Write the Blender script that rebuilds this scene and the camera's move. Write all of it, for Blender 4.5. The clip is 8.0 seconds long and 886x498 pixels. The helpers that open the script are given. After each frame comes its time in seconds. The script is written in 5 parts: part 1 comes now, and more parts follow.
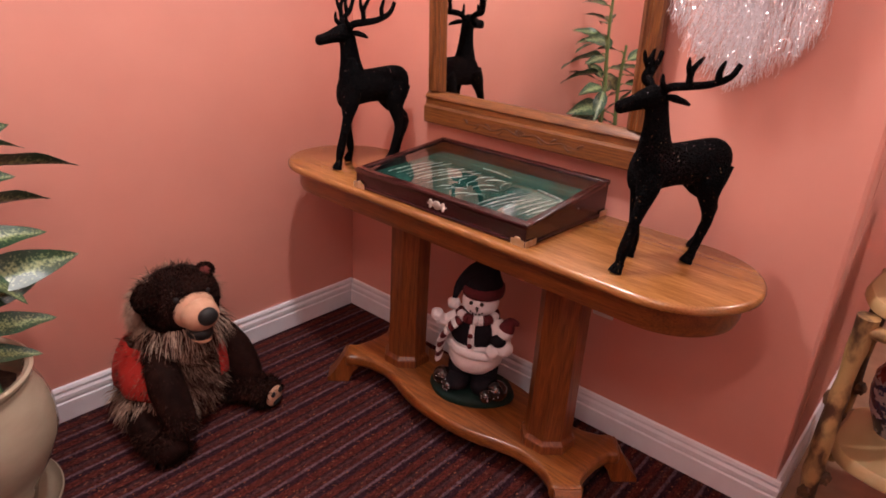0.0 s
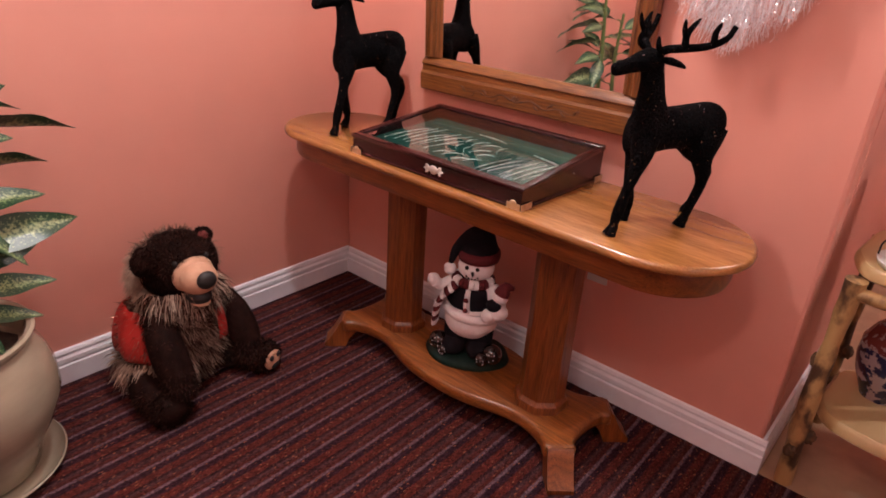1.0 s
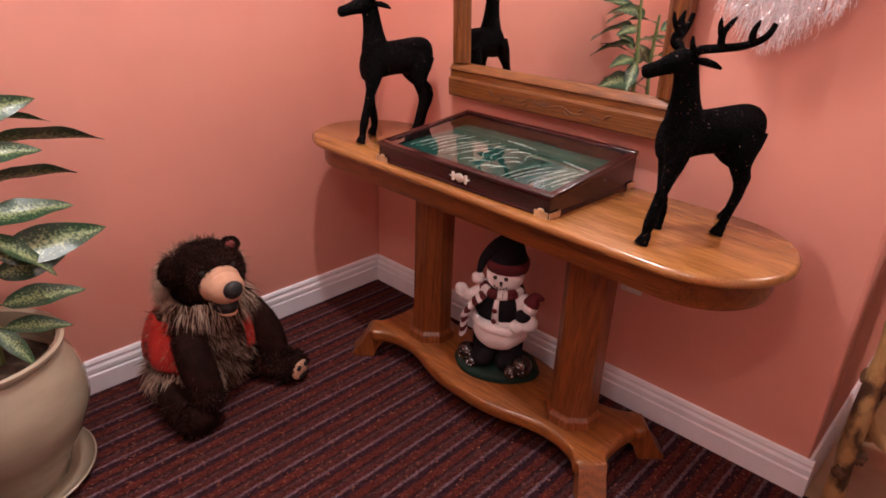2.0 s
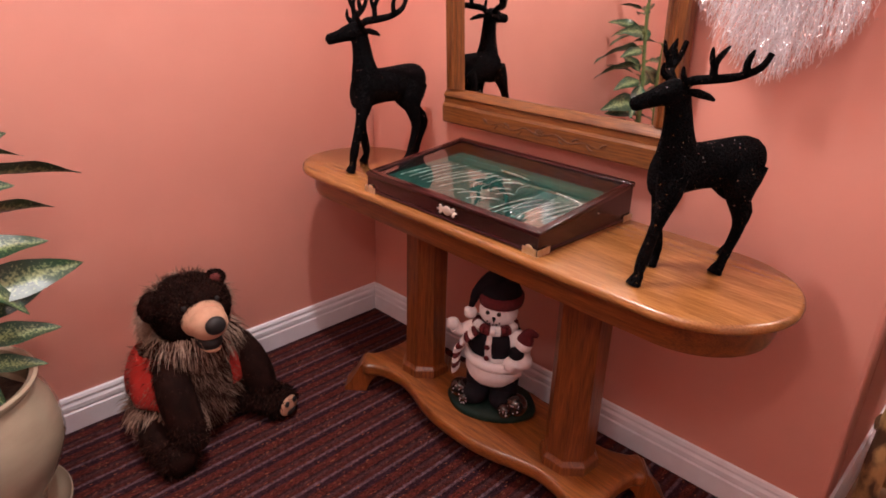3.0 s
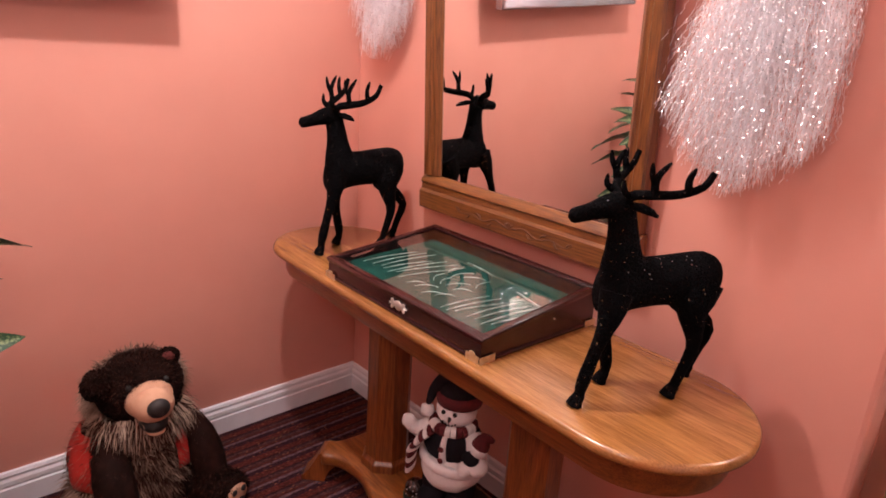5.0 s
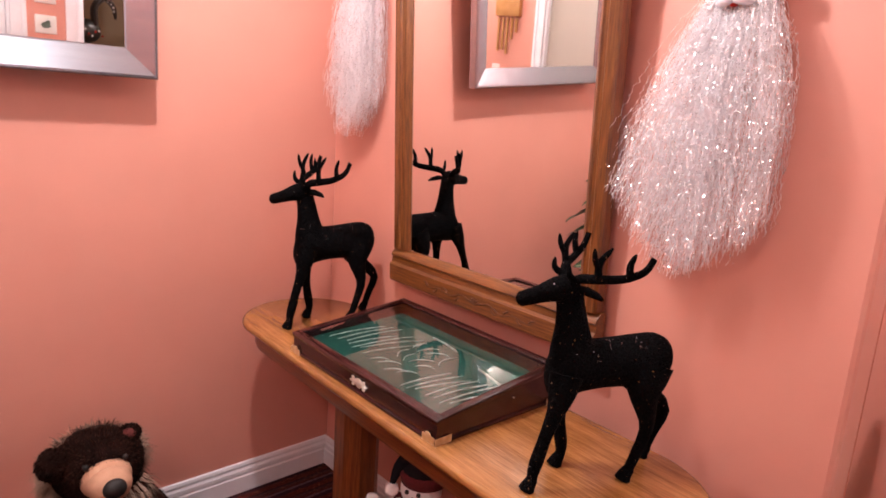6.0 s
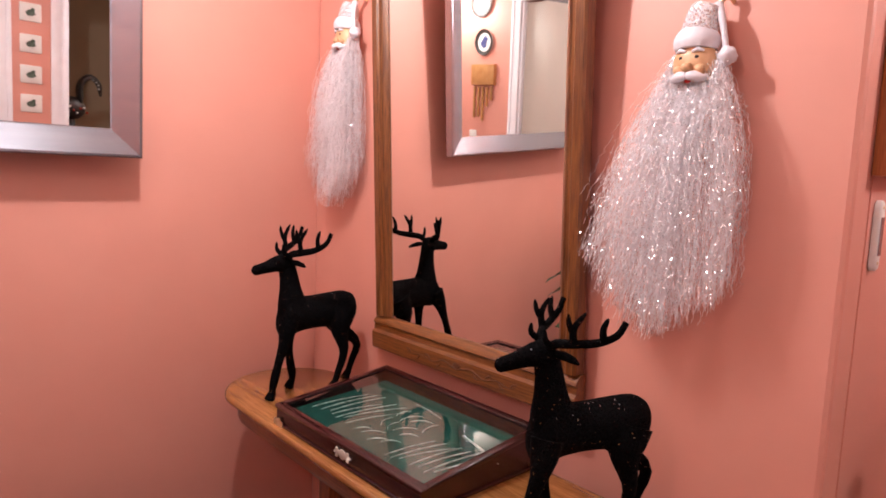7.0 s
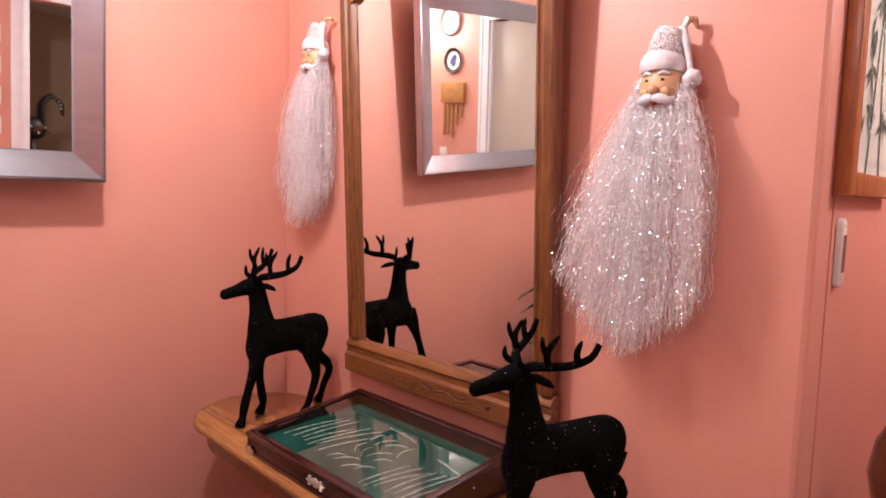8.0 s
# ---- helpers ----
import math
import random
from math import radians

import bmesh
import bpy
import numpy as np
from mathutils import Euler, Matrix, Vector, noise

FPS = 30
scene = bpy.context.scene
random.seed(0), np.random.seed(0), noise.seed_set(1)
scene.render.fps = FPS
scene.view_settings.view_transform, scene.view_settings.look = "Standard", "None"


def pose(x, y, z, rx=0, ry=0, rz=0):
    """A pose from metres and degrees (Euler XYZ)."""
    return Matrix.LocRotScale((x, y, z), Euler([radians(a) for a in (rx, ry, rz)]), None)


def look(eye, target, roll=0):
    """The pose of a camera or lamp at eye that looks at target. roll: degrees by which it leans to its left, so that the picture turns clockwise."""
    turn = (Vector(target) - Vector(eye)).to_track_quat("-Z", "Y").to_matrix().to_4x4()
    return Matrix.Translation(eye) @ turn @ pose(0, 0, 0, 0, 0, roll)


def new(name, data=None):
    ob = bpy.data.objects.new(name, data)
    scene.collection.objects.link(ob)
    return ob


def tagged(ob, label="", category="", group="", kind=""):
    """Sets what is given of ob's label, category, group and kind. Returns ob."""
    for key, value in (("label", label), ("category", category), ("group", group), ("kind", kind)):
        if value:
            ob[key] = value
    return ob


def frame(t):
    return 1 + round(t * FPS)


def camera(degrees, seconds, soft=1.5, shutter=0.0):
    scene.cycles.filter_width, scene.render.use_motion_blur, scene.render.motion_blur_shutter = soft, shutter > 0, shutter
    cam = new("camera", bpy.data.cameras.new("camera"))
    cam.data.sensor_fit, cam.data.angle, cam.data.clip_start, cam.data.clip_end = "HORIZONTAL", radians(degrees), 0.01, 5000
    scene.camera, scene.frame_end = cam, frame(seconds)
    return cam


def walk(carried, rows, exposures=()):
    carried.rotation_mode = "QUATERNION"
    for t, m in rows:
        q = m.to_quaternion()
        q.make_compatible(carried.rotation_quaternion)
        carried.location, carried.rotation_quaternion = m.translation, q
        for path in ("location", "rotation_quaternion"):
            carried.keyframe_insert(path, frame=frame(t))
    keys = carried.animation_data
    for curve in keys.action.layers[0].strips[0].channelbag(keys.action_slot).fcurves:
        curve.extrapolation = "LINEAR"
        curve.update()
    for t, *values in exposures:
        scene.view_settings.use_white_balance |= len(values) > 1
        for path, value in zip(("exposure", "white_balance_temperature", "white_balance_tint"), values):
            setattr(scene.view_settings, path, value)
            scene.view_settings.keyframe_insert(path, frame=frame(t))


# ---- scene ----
cam = camera(69.6, 8.0, soft=1.7)
PATH = [
    (0, (2.013, -1.763, 1.386), (0.827, -0.347, 0.619), 3.4),
    (0.5, (1.993, -1.742, 1.354), (0.833, -0.334, 0.534), 3.4),
    (1, (2.031, -1.787, 1.366), (0.88, -0.382, 0.528), 3.8),
    (2.5, (2.02, -1.684, 1.356), (0.738, -0.38, 0.546), 1.3),
    (3, (2.019, -1.62, 1.378), (0.726, -0.309, 0.598), 1.5),
    (3.5, (2.017, -1.555, 1.392), (0.699, -0.24, 0.662), 2.0),
    (4, (2.026, -1.499, 1.404), (0.662, -0.209, 0.713), 1.7),
    (5.5, (2.114, -1.382, 1.468), (0.686, -0.086, 0.94), 4.6),
    (6, (2.142, -1.361, 1.491), (0.701, -0.036, 1.078), 3.8),
    (6.5, (2.167, -1.369, 1.503), (0.751, 0.012, 1.209), 3.0),
    (7, (2.175, -1.375, 1.516), (0.739, -0.002, 1.292), 2.3),
    (7.5, (2.188, -1.383, 1.526), (0.784, 0.028, 1.331), 2.1),
    (8, (2.167, -1.368, 1.532), (0.787, 0.07, 1.358), 1.7),
]
walk(cam, [(t, look(eye, target, roll)) for t, eye, target, roll in PATH], [(0.0, -0.05), (1.0, -0.02), (3.5, 0.02), (5.5, 0.04), (6.0, 0.06), (6.5, -0.18), (8.0, -0.32)])

# ---- world and lamps ----
world = bpy.data.worlds.new("night")
world.use_nodes = True
world.node_tree.nodes["Background"].inputs[0].default_value = (0.9, 0.75, 0.65, 1)
world.node_tree.nodes["Background"].inputs[1].default_value = 0.004
scene.world = world


def lamp(name, place, watts, colour, radius):
    data = bpy.data.lights.new(name, "POINT")
    data.energy, data.color, data.shadow_soft_size = watts, colour, radius
    ob = new(name, data)
    ob.location = place
    return ob


lamp("room_lamp", (0.88, -0.88, 2.50), 68, (1.0, 0.92, 0.94), 0.035)
# unseen fill light, added to lift the lower and right-hand parts
lamp("south_fill", (1.90, -2.20, 2.44), 24, (1.0, 0.92, 0.92), 0.10)
lamp("hall_lamp", (2.72, 0.75, 2.45), 44, (1.0, 0.92, 0.93), 0.07)
# unseen light added in the room beyond, outside the mirror's view
lamp("kitchen_fill", (3.6, 1.9, 2.25), 11, (1.0, 0.85, 0.7), 0.07)


# ---- materials ----
def mat(name, colour, rough=0.5, metal=0.0, second=None, scale=8.0, bump=0.0, bump_scale=200.0, stretch=(1, 1, 1), spec=0.5, lo=0.35, hi=0.65, coat=0.0):
    """A surface with two scales of variation: broad tone shifts and a fine relief."""
    m = bpy.data.materials.new(name)
    m.use_nodes = True
    nt = m.node_tree
    b = nt.nodes["Principled BSDF"]
    b.inputs["Roughness"].default_value = rough
    b.inputs["Metallic"].default_value = metal
    b.inputs["Specular IOR Level"].default_value = spec
    b.inputs["Coat Weight"].default_value = coat
    b.inputs["Base Color"].default_value = (*colour, 1)
    if second or bump:
        tc = nt.nodes.new("ShaderNodeTexCoord")
        mp = nt.nodes.new("ShaderNodeMapping")
        mp.inputs["Scale"].default_value = stretch
        nt.links.new(tc.outputs["Object"], mp.inputs[0])
    if second:
        n = nt.nodes.new("ShaderNodeTexNoise")
        n.inputs["Scale"].default_value, n.inputs["Detail"].default_value = scale, 6
        nt.links.new(mp.outputs[0], n.inputs["Vector"])
        r = nt.nodes.new("ShaderNodeValToRGB")
        r.color_ramp.elements[0].position, r.color_ramp.elements[1].position = lo, hi
        r.color_ramp.elements[0].color, r.color_ramp.elements[1].color = (*colour, 1), (*second, 1)
        nt.links.new(n.outputs["Fac"], r.inputs[0])
        nt.links.new(r.outputs[0], b.inputs["Base Color"])
    if bump:
        n2 = nt.nodes.new("ShaderNodeTexNoise")
        n2.inputs["Scale"].default_value, n2.inputs["Detail"].default_value = bump_scale, 4
        nt.links.new(mp.outputs[0], n2.inputs["Vector"])
        bp = nt.nodes.new("ShaderNodeBump")
        bp.inputs["Strength"].default_value, bp.inputs["Distance"].default_value = bump, 0.002
        nt.links.new(n2.outputs["Fac"], bp.inputs["Height"])
        nt.links.new(bp.outputs[0], b.inputs["Normal"])
    return m


def wood(name, dark, light, along="x", ring=26.0, rough=0.33, coat=0.25):
    """Varnished oak: long wavy growth bands, short dark pores along the grain."""
    m = bpy.data.materials.new(name)
    m.use_nodes = True
    nt = m.node_tree
    b = nt.nodes["Principled BSDF"]
    b.inputs["Roughness"].default_value = rough
    b.inputs["Coat Weight"].default_value = coat
    b.inputs["Coat Roughness"].default_value = 0.2
    tc = nt.nodes.new("ShaderNodeTexCoord")
    axis = {"x": (0.07, 1, 1), "y": (1, 0.07, 1), "z": (1, 1, 0.07)}[along]
    mp = nt.nodes.new("ShaderNodeMapping")
    mp.inputs["Scale"].default_value = axis
    nt.links.new(tc.outputs["Object"], mp.inputs[0])
    n = nt.nodes.new("ShaderNodeTexNoise")
    n.inputs["Scale"].default_value, n.inputs["Detail"].default_value, n.inputs["Distortion"].default_value = 6, 2, 0.15
    nt.links.new(mp.outputs[0], n.inputs["Vector"])
    mul = nt.nodes.new("ShaderNodeMath")
    mul.operation = "MULTIPLY"
    mul.inputs[1].default_value = ring
    nt.links.new(n.outputs["Fac"], mul.inputs[0])
    wrap = nt.nodes.new("ShaderNodeMath")
    wrap.operation = "PINGPONG"
    wrap.inputs[1].default_value = 1.0
    nt.links.new(mul.outputs[0], wrap.inputs[0])
    mp2 = nt.nodes.new("ShaderNodeMapping")
    mp2.inputs["Scale"].default_value = tuple(18.0 if v < 1 else 420.0 for v in axis)
    nt.links.new(tc.outputs["Object"], mp2.inputs[0])
    pores = nt.nodes.new("ShaderNodeTexNoise")
    pores.inputs["Scale"].default_value, pores.inputs["Detail"].default_value = 1.0, 2
    nt.links.new(mp2.outputs[0], pores.inputs["Vector"])
    both = nt.nodes.new("ShaderNodeMath")
    both.operation = "MULTIPLY_ADD"
    both.inputs[1].default_value = 0.22
    nt.links.new(wrap.outputs[0], both.inputs[0])
    half = nt.nodes.new("ShaderNodeMath")
    half.operation = "MULTIPLY"
    half.inputs[1].default_value = 1.0
    nt.links.new(pores.outputs["Fac"], half.inputs[0])
    nt.links.new(half.outputs[0], both.inputs[2])
    r = nt.nodes.new("ShaderNodeValToRGB")
    r.color_ramp.elements[0].position, r.color_ramp.elements[1].position = 0.36, 0.86
    r.color_ramp.elements[0].color, r.color_ramp.elements[1].color = (*dark, 1), (*light, 1)
    nt.links.new(both.outputs[0], r.inputs[0])
    nt.links.new(r.outputs[0], b.inputs["Base Color"])
    bp = nt.nodes.new("ShaderNodeBump")
    bp.inputs["Strength"].default_value, bp.inputs["Distance"].default_value = 0.12, 0.001
    nt.links.new(both.outputs[0], bp.inputs["Height"])
    nt.links.new(bp.outputs[0], b.inputs["Normal"])
    return m


def carpet_material():
    """Striped loop carpet: lines run along y, flecked with orange and grey."""
    m = bpy.data.materials.new("carpet_stripes")
    m.use_nodes = True
    nt = m.node_tree
    b = nt.nodes["Principled BSDF"]
    b.inputs["Roughness"].default_value = 0.95
    b.inputs["Specular IOR Level"].default_value = 0.1
    tc = nt.nodes.new("ShaderNodeTexCoord")
    sep = nt.nodes.new("ShaderNodeSeparateXYZ")
    wob = nt.nodes.new("ShaderNodeTexNoise")
    wob.inputs["Scale"].default_value = 90
    nt.links.new(tc.outputs["Object"], wob.inputs["Vector"])
    nt.links.new(tc.outputs["Object"], sep.inputs[0])
    a = nt.nodes.new("ShaderNodeMath")
    a.operation = "MULTIPLY_ADD"
    a.inputs[1].default_value = 0.009
    nt.links.new(wob.outputs["Fac"], a.inputs[0])
    nt.links.new(sep.outputs["X"], a.inputs[2])
    d = nt.nodes.new("ShaderNodeMath")
    d.operation = "DIVIDE"
    d.inputs[1].default_value = 0.092
    nt.links.new(a.outputs[0], d.inputs[0])
    fr = nt.nodes.new("ShaderNodeMath")
    fr.operation = "FRACT"
    nt.links.new(d.outputs[0], fr.inputs[0])
    r = nt.nodes.new("ShaderNodeValToRGB")
    r.color_ramp.interpolation = "LINEAR"
    e = r.color_ramp.elements
    stops = [(0.0, (0.066, 0.0150, 0.0120)), (0.08, (0.060, 0.0135, 0.0120)), (0.115, (0.120, 0.074, 0.088)), (0.18, (0.118, 0.072, 0.086)),
             (0.23, (0.024, 0.0090, 0.0150)), (0.40, (0.030, 0.0100, 0.0150)), (0.46, (0.086, 0.0165, 0.0120)), (0.68, (0.078, 0.0150, 0.0110)),
             (0.73, (0.030, 0.0100, 0.0125)), (0.79, (0.034, 0.0105, 0.0125)), (0.83, (0.058, 0.0270, 0.0290)), (1.0, (0.066, 0.0150, 0.0120))]
    e[0].position, e[0].color = stops[0][0], (*stops[0][1], 1)
    e[1].position, e[1].color = stops[-1][0], (*stops[-1][1], 1)
    for p, c in stops[1:-1]:
        k = e.new(p)
        k.color = (*c, 1)
    nt.links.new(fr.outputs[0], r.inputs[0])
    v = nt.nodes.new("ShaderNodeTexVoronoi")
    v.inputs["Scale"].default_value = 260
    long = nt.nodes.new("ShaderNodeMapping")
    long.inputs["Scale"].default_value = (1, 0.55, 1)
    nt.links.new(tc.outputs["Object"], long.inputs[0])
    nt.links.new(long.outputs[0], v.inputs["Vector"])
    vs = nt.nodes.new("ShaderNodeSeparateColor")
    nt.links.new(v.outputs["Color"], vs.inputs[0])
    gt = nt.nodes.new("ShaderNodeMath")
    gt.operation = "GREATER_THAN"
    gt.inputs[1].default_value = 0.945
    nt.links.new(vs.outputs[0], gt.inputs[0])
    fleck = nt.nodes.new("ShaderNodeMix")
    fleck.data_type = "RGBA"
    fleck.inputs["A"].default_value = (0.20, 0.075, 0.04, 1)
    fleck.inputs["B"].default_value = (0.018, 0.006, 0.008, 1)
    nt.links.new(vs.outputs[1], fleck.inputs["Factor"])
    mx = nt.nodes.new("ShaderNodeMix")
    mx.data_type = "RGBA"
    nt.links.new(gt.outputs[0], mx.inputs["Factor"])
    # pile: each tuft a little lighter or darker
    pile = nt.nodes.new("ShaderNodeMapRange")
    pile.inputs["To Min"].default_value, pile.inputs["To Max"].default_value = 0.45, 1.25
    nt.links.new(vs.outputs[2], pile.inputs["Value"])
    tuft = nt.nodes.new("ShaderNodeVectorMath")
    tuft.operation = "SCALE"
    nt.links.new(r.outputs[0], tuft.inputs[0])
    nt.links.new(pile.outputs[0], tuft.inputs["Scale"])
    nt.links.new(tuft.outputs[0], mx.inputs["A"])
    nt.links.new(fleck.outputs["Result"], mx.inputs["B"])
    nt.links.new(mx.outputs["Result"], b.inputs["Base Color"])
    bp = nt.nodes.new("ShaderNodeBump")
    bp.inputs["Strength"].default_value, bp.inputs["Distance"].default_value = 0.7, 0.003
    nt.links.new(v.outputs["Distance"], bp.inputs["Height"])
    nt.links.new(bp.outputs[0], b.inputs["Normal"])
    return m


def glitter_material(name, base, fleck, share, scale, rough=0.6):
    """A matt ground strewn with tiny mirror-like flakes that lie at every angle."""
    m = bpy.data.materials.new(name)
    m.use_nodes = True
    nt = m.node_tree
    b = nt.nodes["Principled BSDF"]
    tc = nt.nodes.new("ShaderNodeTexCoord")
    v = nt.nodes.new("ShaderNodeTexVoronoi")
    v.inputs["Scale"].default_value = scale
    nt.links.new(tc.outputs["Object"], v.inputs["Vector"])
    s = nt.nodes.new("ShaderNodeSeparateColor")
    nt.links.new(v.outputs["Color"], s.inputs[0])
    g = nt.nodes.new("ShaderNodeMath")
    g.operation = "LESS_THAN"
    g.inputs[1].default_value = share
    nt.links.new(s.outputs[2], g.inputs[0])
    mx = nt.nodes.new("ShaderNodeMix")
    mx.data_type = "RGBA"
    mx.inputs["A"].default_value, mx.inputs["B"].default_value = (*base, 1), (*fleck, 1)
    nt.links.new(g.outputs[0], mx.inputs["Factor"])
    nt.links.new(mx.outputs["Result"], b.inputs["Base Color"])
    nt.links.new(g.outputs[0], b.inputs["Metallic"])
    rr = nt.nodes.new("ShaderNodeMapRange")
    rr.inputs["To Min"].default_value, rr.inputs["To Max"].default_value = rough, 0.25
    nt.links.new(g.outputs[0], rr.inputs["Value"])
    nt.links.new(rr.outputs[0], b.inputs["Roughness"])
    b.inputs["Specular IOR Level"].default_value = 0.03
    geo = nt.nodes.new("ShaderNodeNewGeometry")
    off = nt.nodes.new("ShaderNodeVectorMath")
    off.operation = "SUBTRACT"
    off.inputs[1].default_value = (0.5, 0.5, 0.5)
    nt.links.new(v.outputs["Color"], off.inputs[0])
    sc = nt.nodes.new("ShaderNodeVectorMath")
    sc.operation = "SCALE"
    sc.inputs["Scale"].default_value = 1.3
    nt.links.new(off.outputs[0], sc.inputs[0])
    add = nt.nodes.new("ShaderNodeVectorMath")
    nt.links.new(geo.outputs["Normal"], add.inputs[0])
    nt.links.new(sc.outputs[0], add.inputs[1])
    nm = nt.nodes.new("ShaderNodeVectorMath")
    nm.operation = "NORMALIZE"
    nt.links.new(add.outputs[0], nm.inputs[0])
    nt.links.new(nm.outputs[0], b.inputs["Normal"])
    return m


def tinsel_material():
    """Crinkled clear foil that scatters light both ways and stays white."""
    m = bpy.data.materials.new("tinsel_foil")
    m.use_nodes = True
    nt = m.node_tree
    b = nt.nodes["Principled BSDF"]
    b.inputs["Base Color"].default_value = (1.0, 0.98, 1.0, 1)
    b.inputs["Roughness"].default_value = 0.4
    tr = nt.nodes.new("ShaderNodeBsdfTranslucent")
    tr.inputs[0].default_value = (1.0, 0.98, 1.0, 1)
    mx = nt.nodes.new("ShaderNodeMixShader")
    mx.inputs[0].default_value = 0.5
    nt.links.new(b.outputs[0], mx.inputs[1])
    nt.links.new(tr.outputs[0], mx.inputs[2])
    nt.links.new(mx.outputs[0], nt.nodes["Material Output"].inputs[0])
    return m


def flake_material():
    """Bright facets of clear foil: white body, strong gloss."""
    return mat("bright_foil", (1.0, 0.99, 1.0), 0.26, 0.7)


def glass_material(name, tint=(1, 1, 1)):
    m = bpy.data.materials.new(name)
    m.use_nodes = True
    b = m.node_tree.nodes["Principled BSDF"]
    b.inputs["Base Color"].default_value = (*tint, 1)
    b.inputs["Roughness"].default_value = 0.01
    b.inputs["Transmission Weight"].default_value = 1.0
    b.inputs["IOR"].default_value = 1.45
    return m


def leaf_material():
    """Variegated leaf: deep green margin, cream blotches that thicken towards the midrib."""
    m = bpy.data.materials.new("variegated_leaf")
    m.use_nodes = True
    nt = m.node_tree
    b = nt.nodes["Principled BSDF"]
    b.inputs["Roughness"].default_value = 0.35
    uv = nt.nodes.new("ShaderNodeUVMap")
    sep = nt.nodes.new("ShaderNodeSeparateXYZ")
    nt.links.new(uv.outputs[0], sep.inputs[0])
    tc = nt.nodes.new("ShaderNodeTexCoord")
    n = nt.nodes.new("ShaderNodeTexNoise")
    n.inputs["Scale"].default_value, n.inputs["Detail"].default_value = 34, 5
    nt.links.new(tc.outputs["Object"], n.inputs["Vector"])
    s = nt.nodes.new("ShaderNodeMath")
    s.operation = "MULTIPLY_ADD"
    s.inputs[1].default_value = -0.30
    nt.links.new(sep.outputs["X"], s.inputs[0])
    nt.links.new(n.outputs["Fac"], s.inputs[2])
    r = nt.nodes.new("ShaderNodeValToRGB")
    r.color_ramp.elements[0].position, r.color_ramp.elements[1].position = 0.34, 0.56
    r.color_ramp.elements[0].color, r.color_ramp.elements[1].color = (0.014, 0.052, 0.022, 1), (0.26, 0.33, 0.15, 1)
    nt.links.new(s.outputs[0], r.inputs[0])
    nt.links.new(r.outputs[0], b.inputs["Base Color"])
    return m


PAINT = mat("salmon_wall_paint", (0.660, 0.282, 0.216), 0.52, second=(0.690, 0.300, 0.230), scale=3, bump=0.10, bump_scale=220, spec=0.8)
CEILING = mat("ceiling_paint", (0.74, 0.71, 0.67), 0.8, second=(0.70, 0.67, 0.63), scale=6, bump=0.2)
TRIM = mat("white_trim_paint", (0.82, 0.82, 0.86), 0.35, second=(0.77, 0.76, 0.80), scale=14, bump=0.05)
TILE = mat("floor_tile_tan", (0.40, 0.26, 0.16), 0.4, second=(0.30, 0.19, 0.12), scale=9, bump=0.1)
CARPET = carpet_material()
# table oak below the top is toned darker: part of its shade is colour
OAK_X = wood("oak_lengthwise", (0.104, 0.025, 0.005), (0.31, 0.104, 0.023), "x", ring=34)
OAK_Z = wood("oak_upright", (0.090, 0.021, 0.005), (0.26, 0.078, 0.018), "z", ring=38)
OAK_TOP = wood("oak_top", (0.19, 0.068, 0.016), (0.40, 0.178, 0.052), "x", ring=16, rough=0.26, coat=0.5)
FRAME_X = wood("frame_oak_lengthwise", (0.078, 0.021, 0.005), (0.25, 0.088, 0.020), "x", ring=44)
FRAME_Z = wood("frame_oak_upright", (0.070, 0.019, 0.005), (0.22, 0.076, 0.018), "z", ring=44)
OAK_APRON_SHADED = wood("oak_apron_shaded", (0.090, 0.022, 0.005), (0.25, 0.078, 0.017), "x", ring=30)
MAHOGANY = wood("mahogany", (0.018, 0.0026, 0.0030), (0.038, 0.0048, 0.0056), "x", rough=0.24, coat=0.3)
SILVERING = mat("mirror_silvering", (0.97, 0.97, 0.95), 0.015, 1.0)
SILVER = mat("brushed_silver", (0.44, 0.45, 0.50), 0.20, 0.9, second=(0.38, 0.39, 0.44), scale=30, bump=0.05, stretch=(1, 0.05, 1))
BRASS = mat("brass", (0.80, 0.68, 0.48), 0.38, 0.75, second=(0.66, 0.50, 0.28), scale=60)
FELT = mat("green_felt", (0.004, 0.032, 0.025), 0.95, second=(0.007, 0.045, 0.034), scale=40, bump=0.3, bump_scale=600, spec=0.1)
IVORY = mat("pale_metal", (0.62, 0.64, 0.60), 0.3, 0.5, second=(0.20, 0.22, 0.20), scale=60)
GLITTER_BLACK = glitter_material("black_glitter", (0.0028, 0.0025, 0.0028), (0.80, 0.82, 0.9), 0.006, 460, 0.8)
GLASS = glass_material("clear_glass", (0.97, 1.0, 0.98))
TINSEL = tinsel_material()
LEAF = leaf_material()
STEM = mat("green_stem", (0.10, 0.16, 0.05), 0.5, second=(0.16, 0.20, 0.07), scale=30)
POT = mat("glazed_taupe_ceramic", (0.36, 0.305, 0.22), 0.22, second=(0.29, 0.24, 0.17), scale=5, stretch=(1, 1, 3), coat=0.4)
SOIL = mat("potting_soil", (0.03, 0.018, 0.012), 0.95, second=(0.06, 0.035, 0.02), scale=60, bump=1.0, bump_scale=120)
FUR_DARK = mat("dark_brown_plush", (0.0085, 0.0036, 0.0028), 0.8, second=(0.020, 0.0075, 0.0055), scale=25, spec=0.06)
FUR_GREY = mat("grey_tipped_plush", (0.32, 0.22, 0.165), 0.8, second=(0.07, 0.034, 0.026), scale=30, spec=0.06)
FUR_CREAM = mat("cream_plush", (0.52, 0.40, 0.31), 0.8, second=(0.26, 0.17, 0.125), scale=35, spec=0.06)
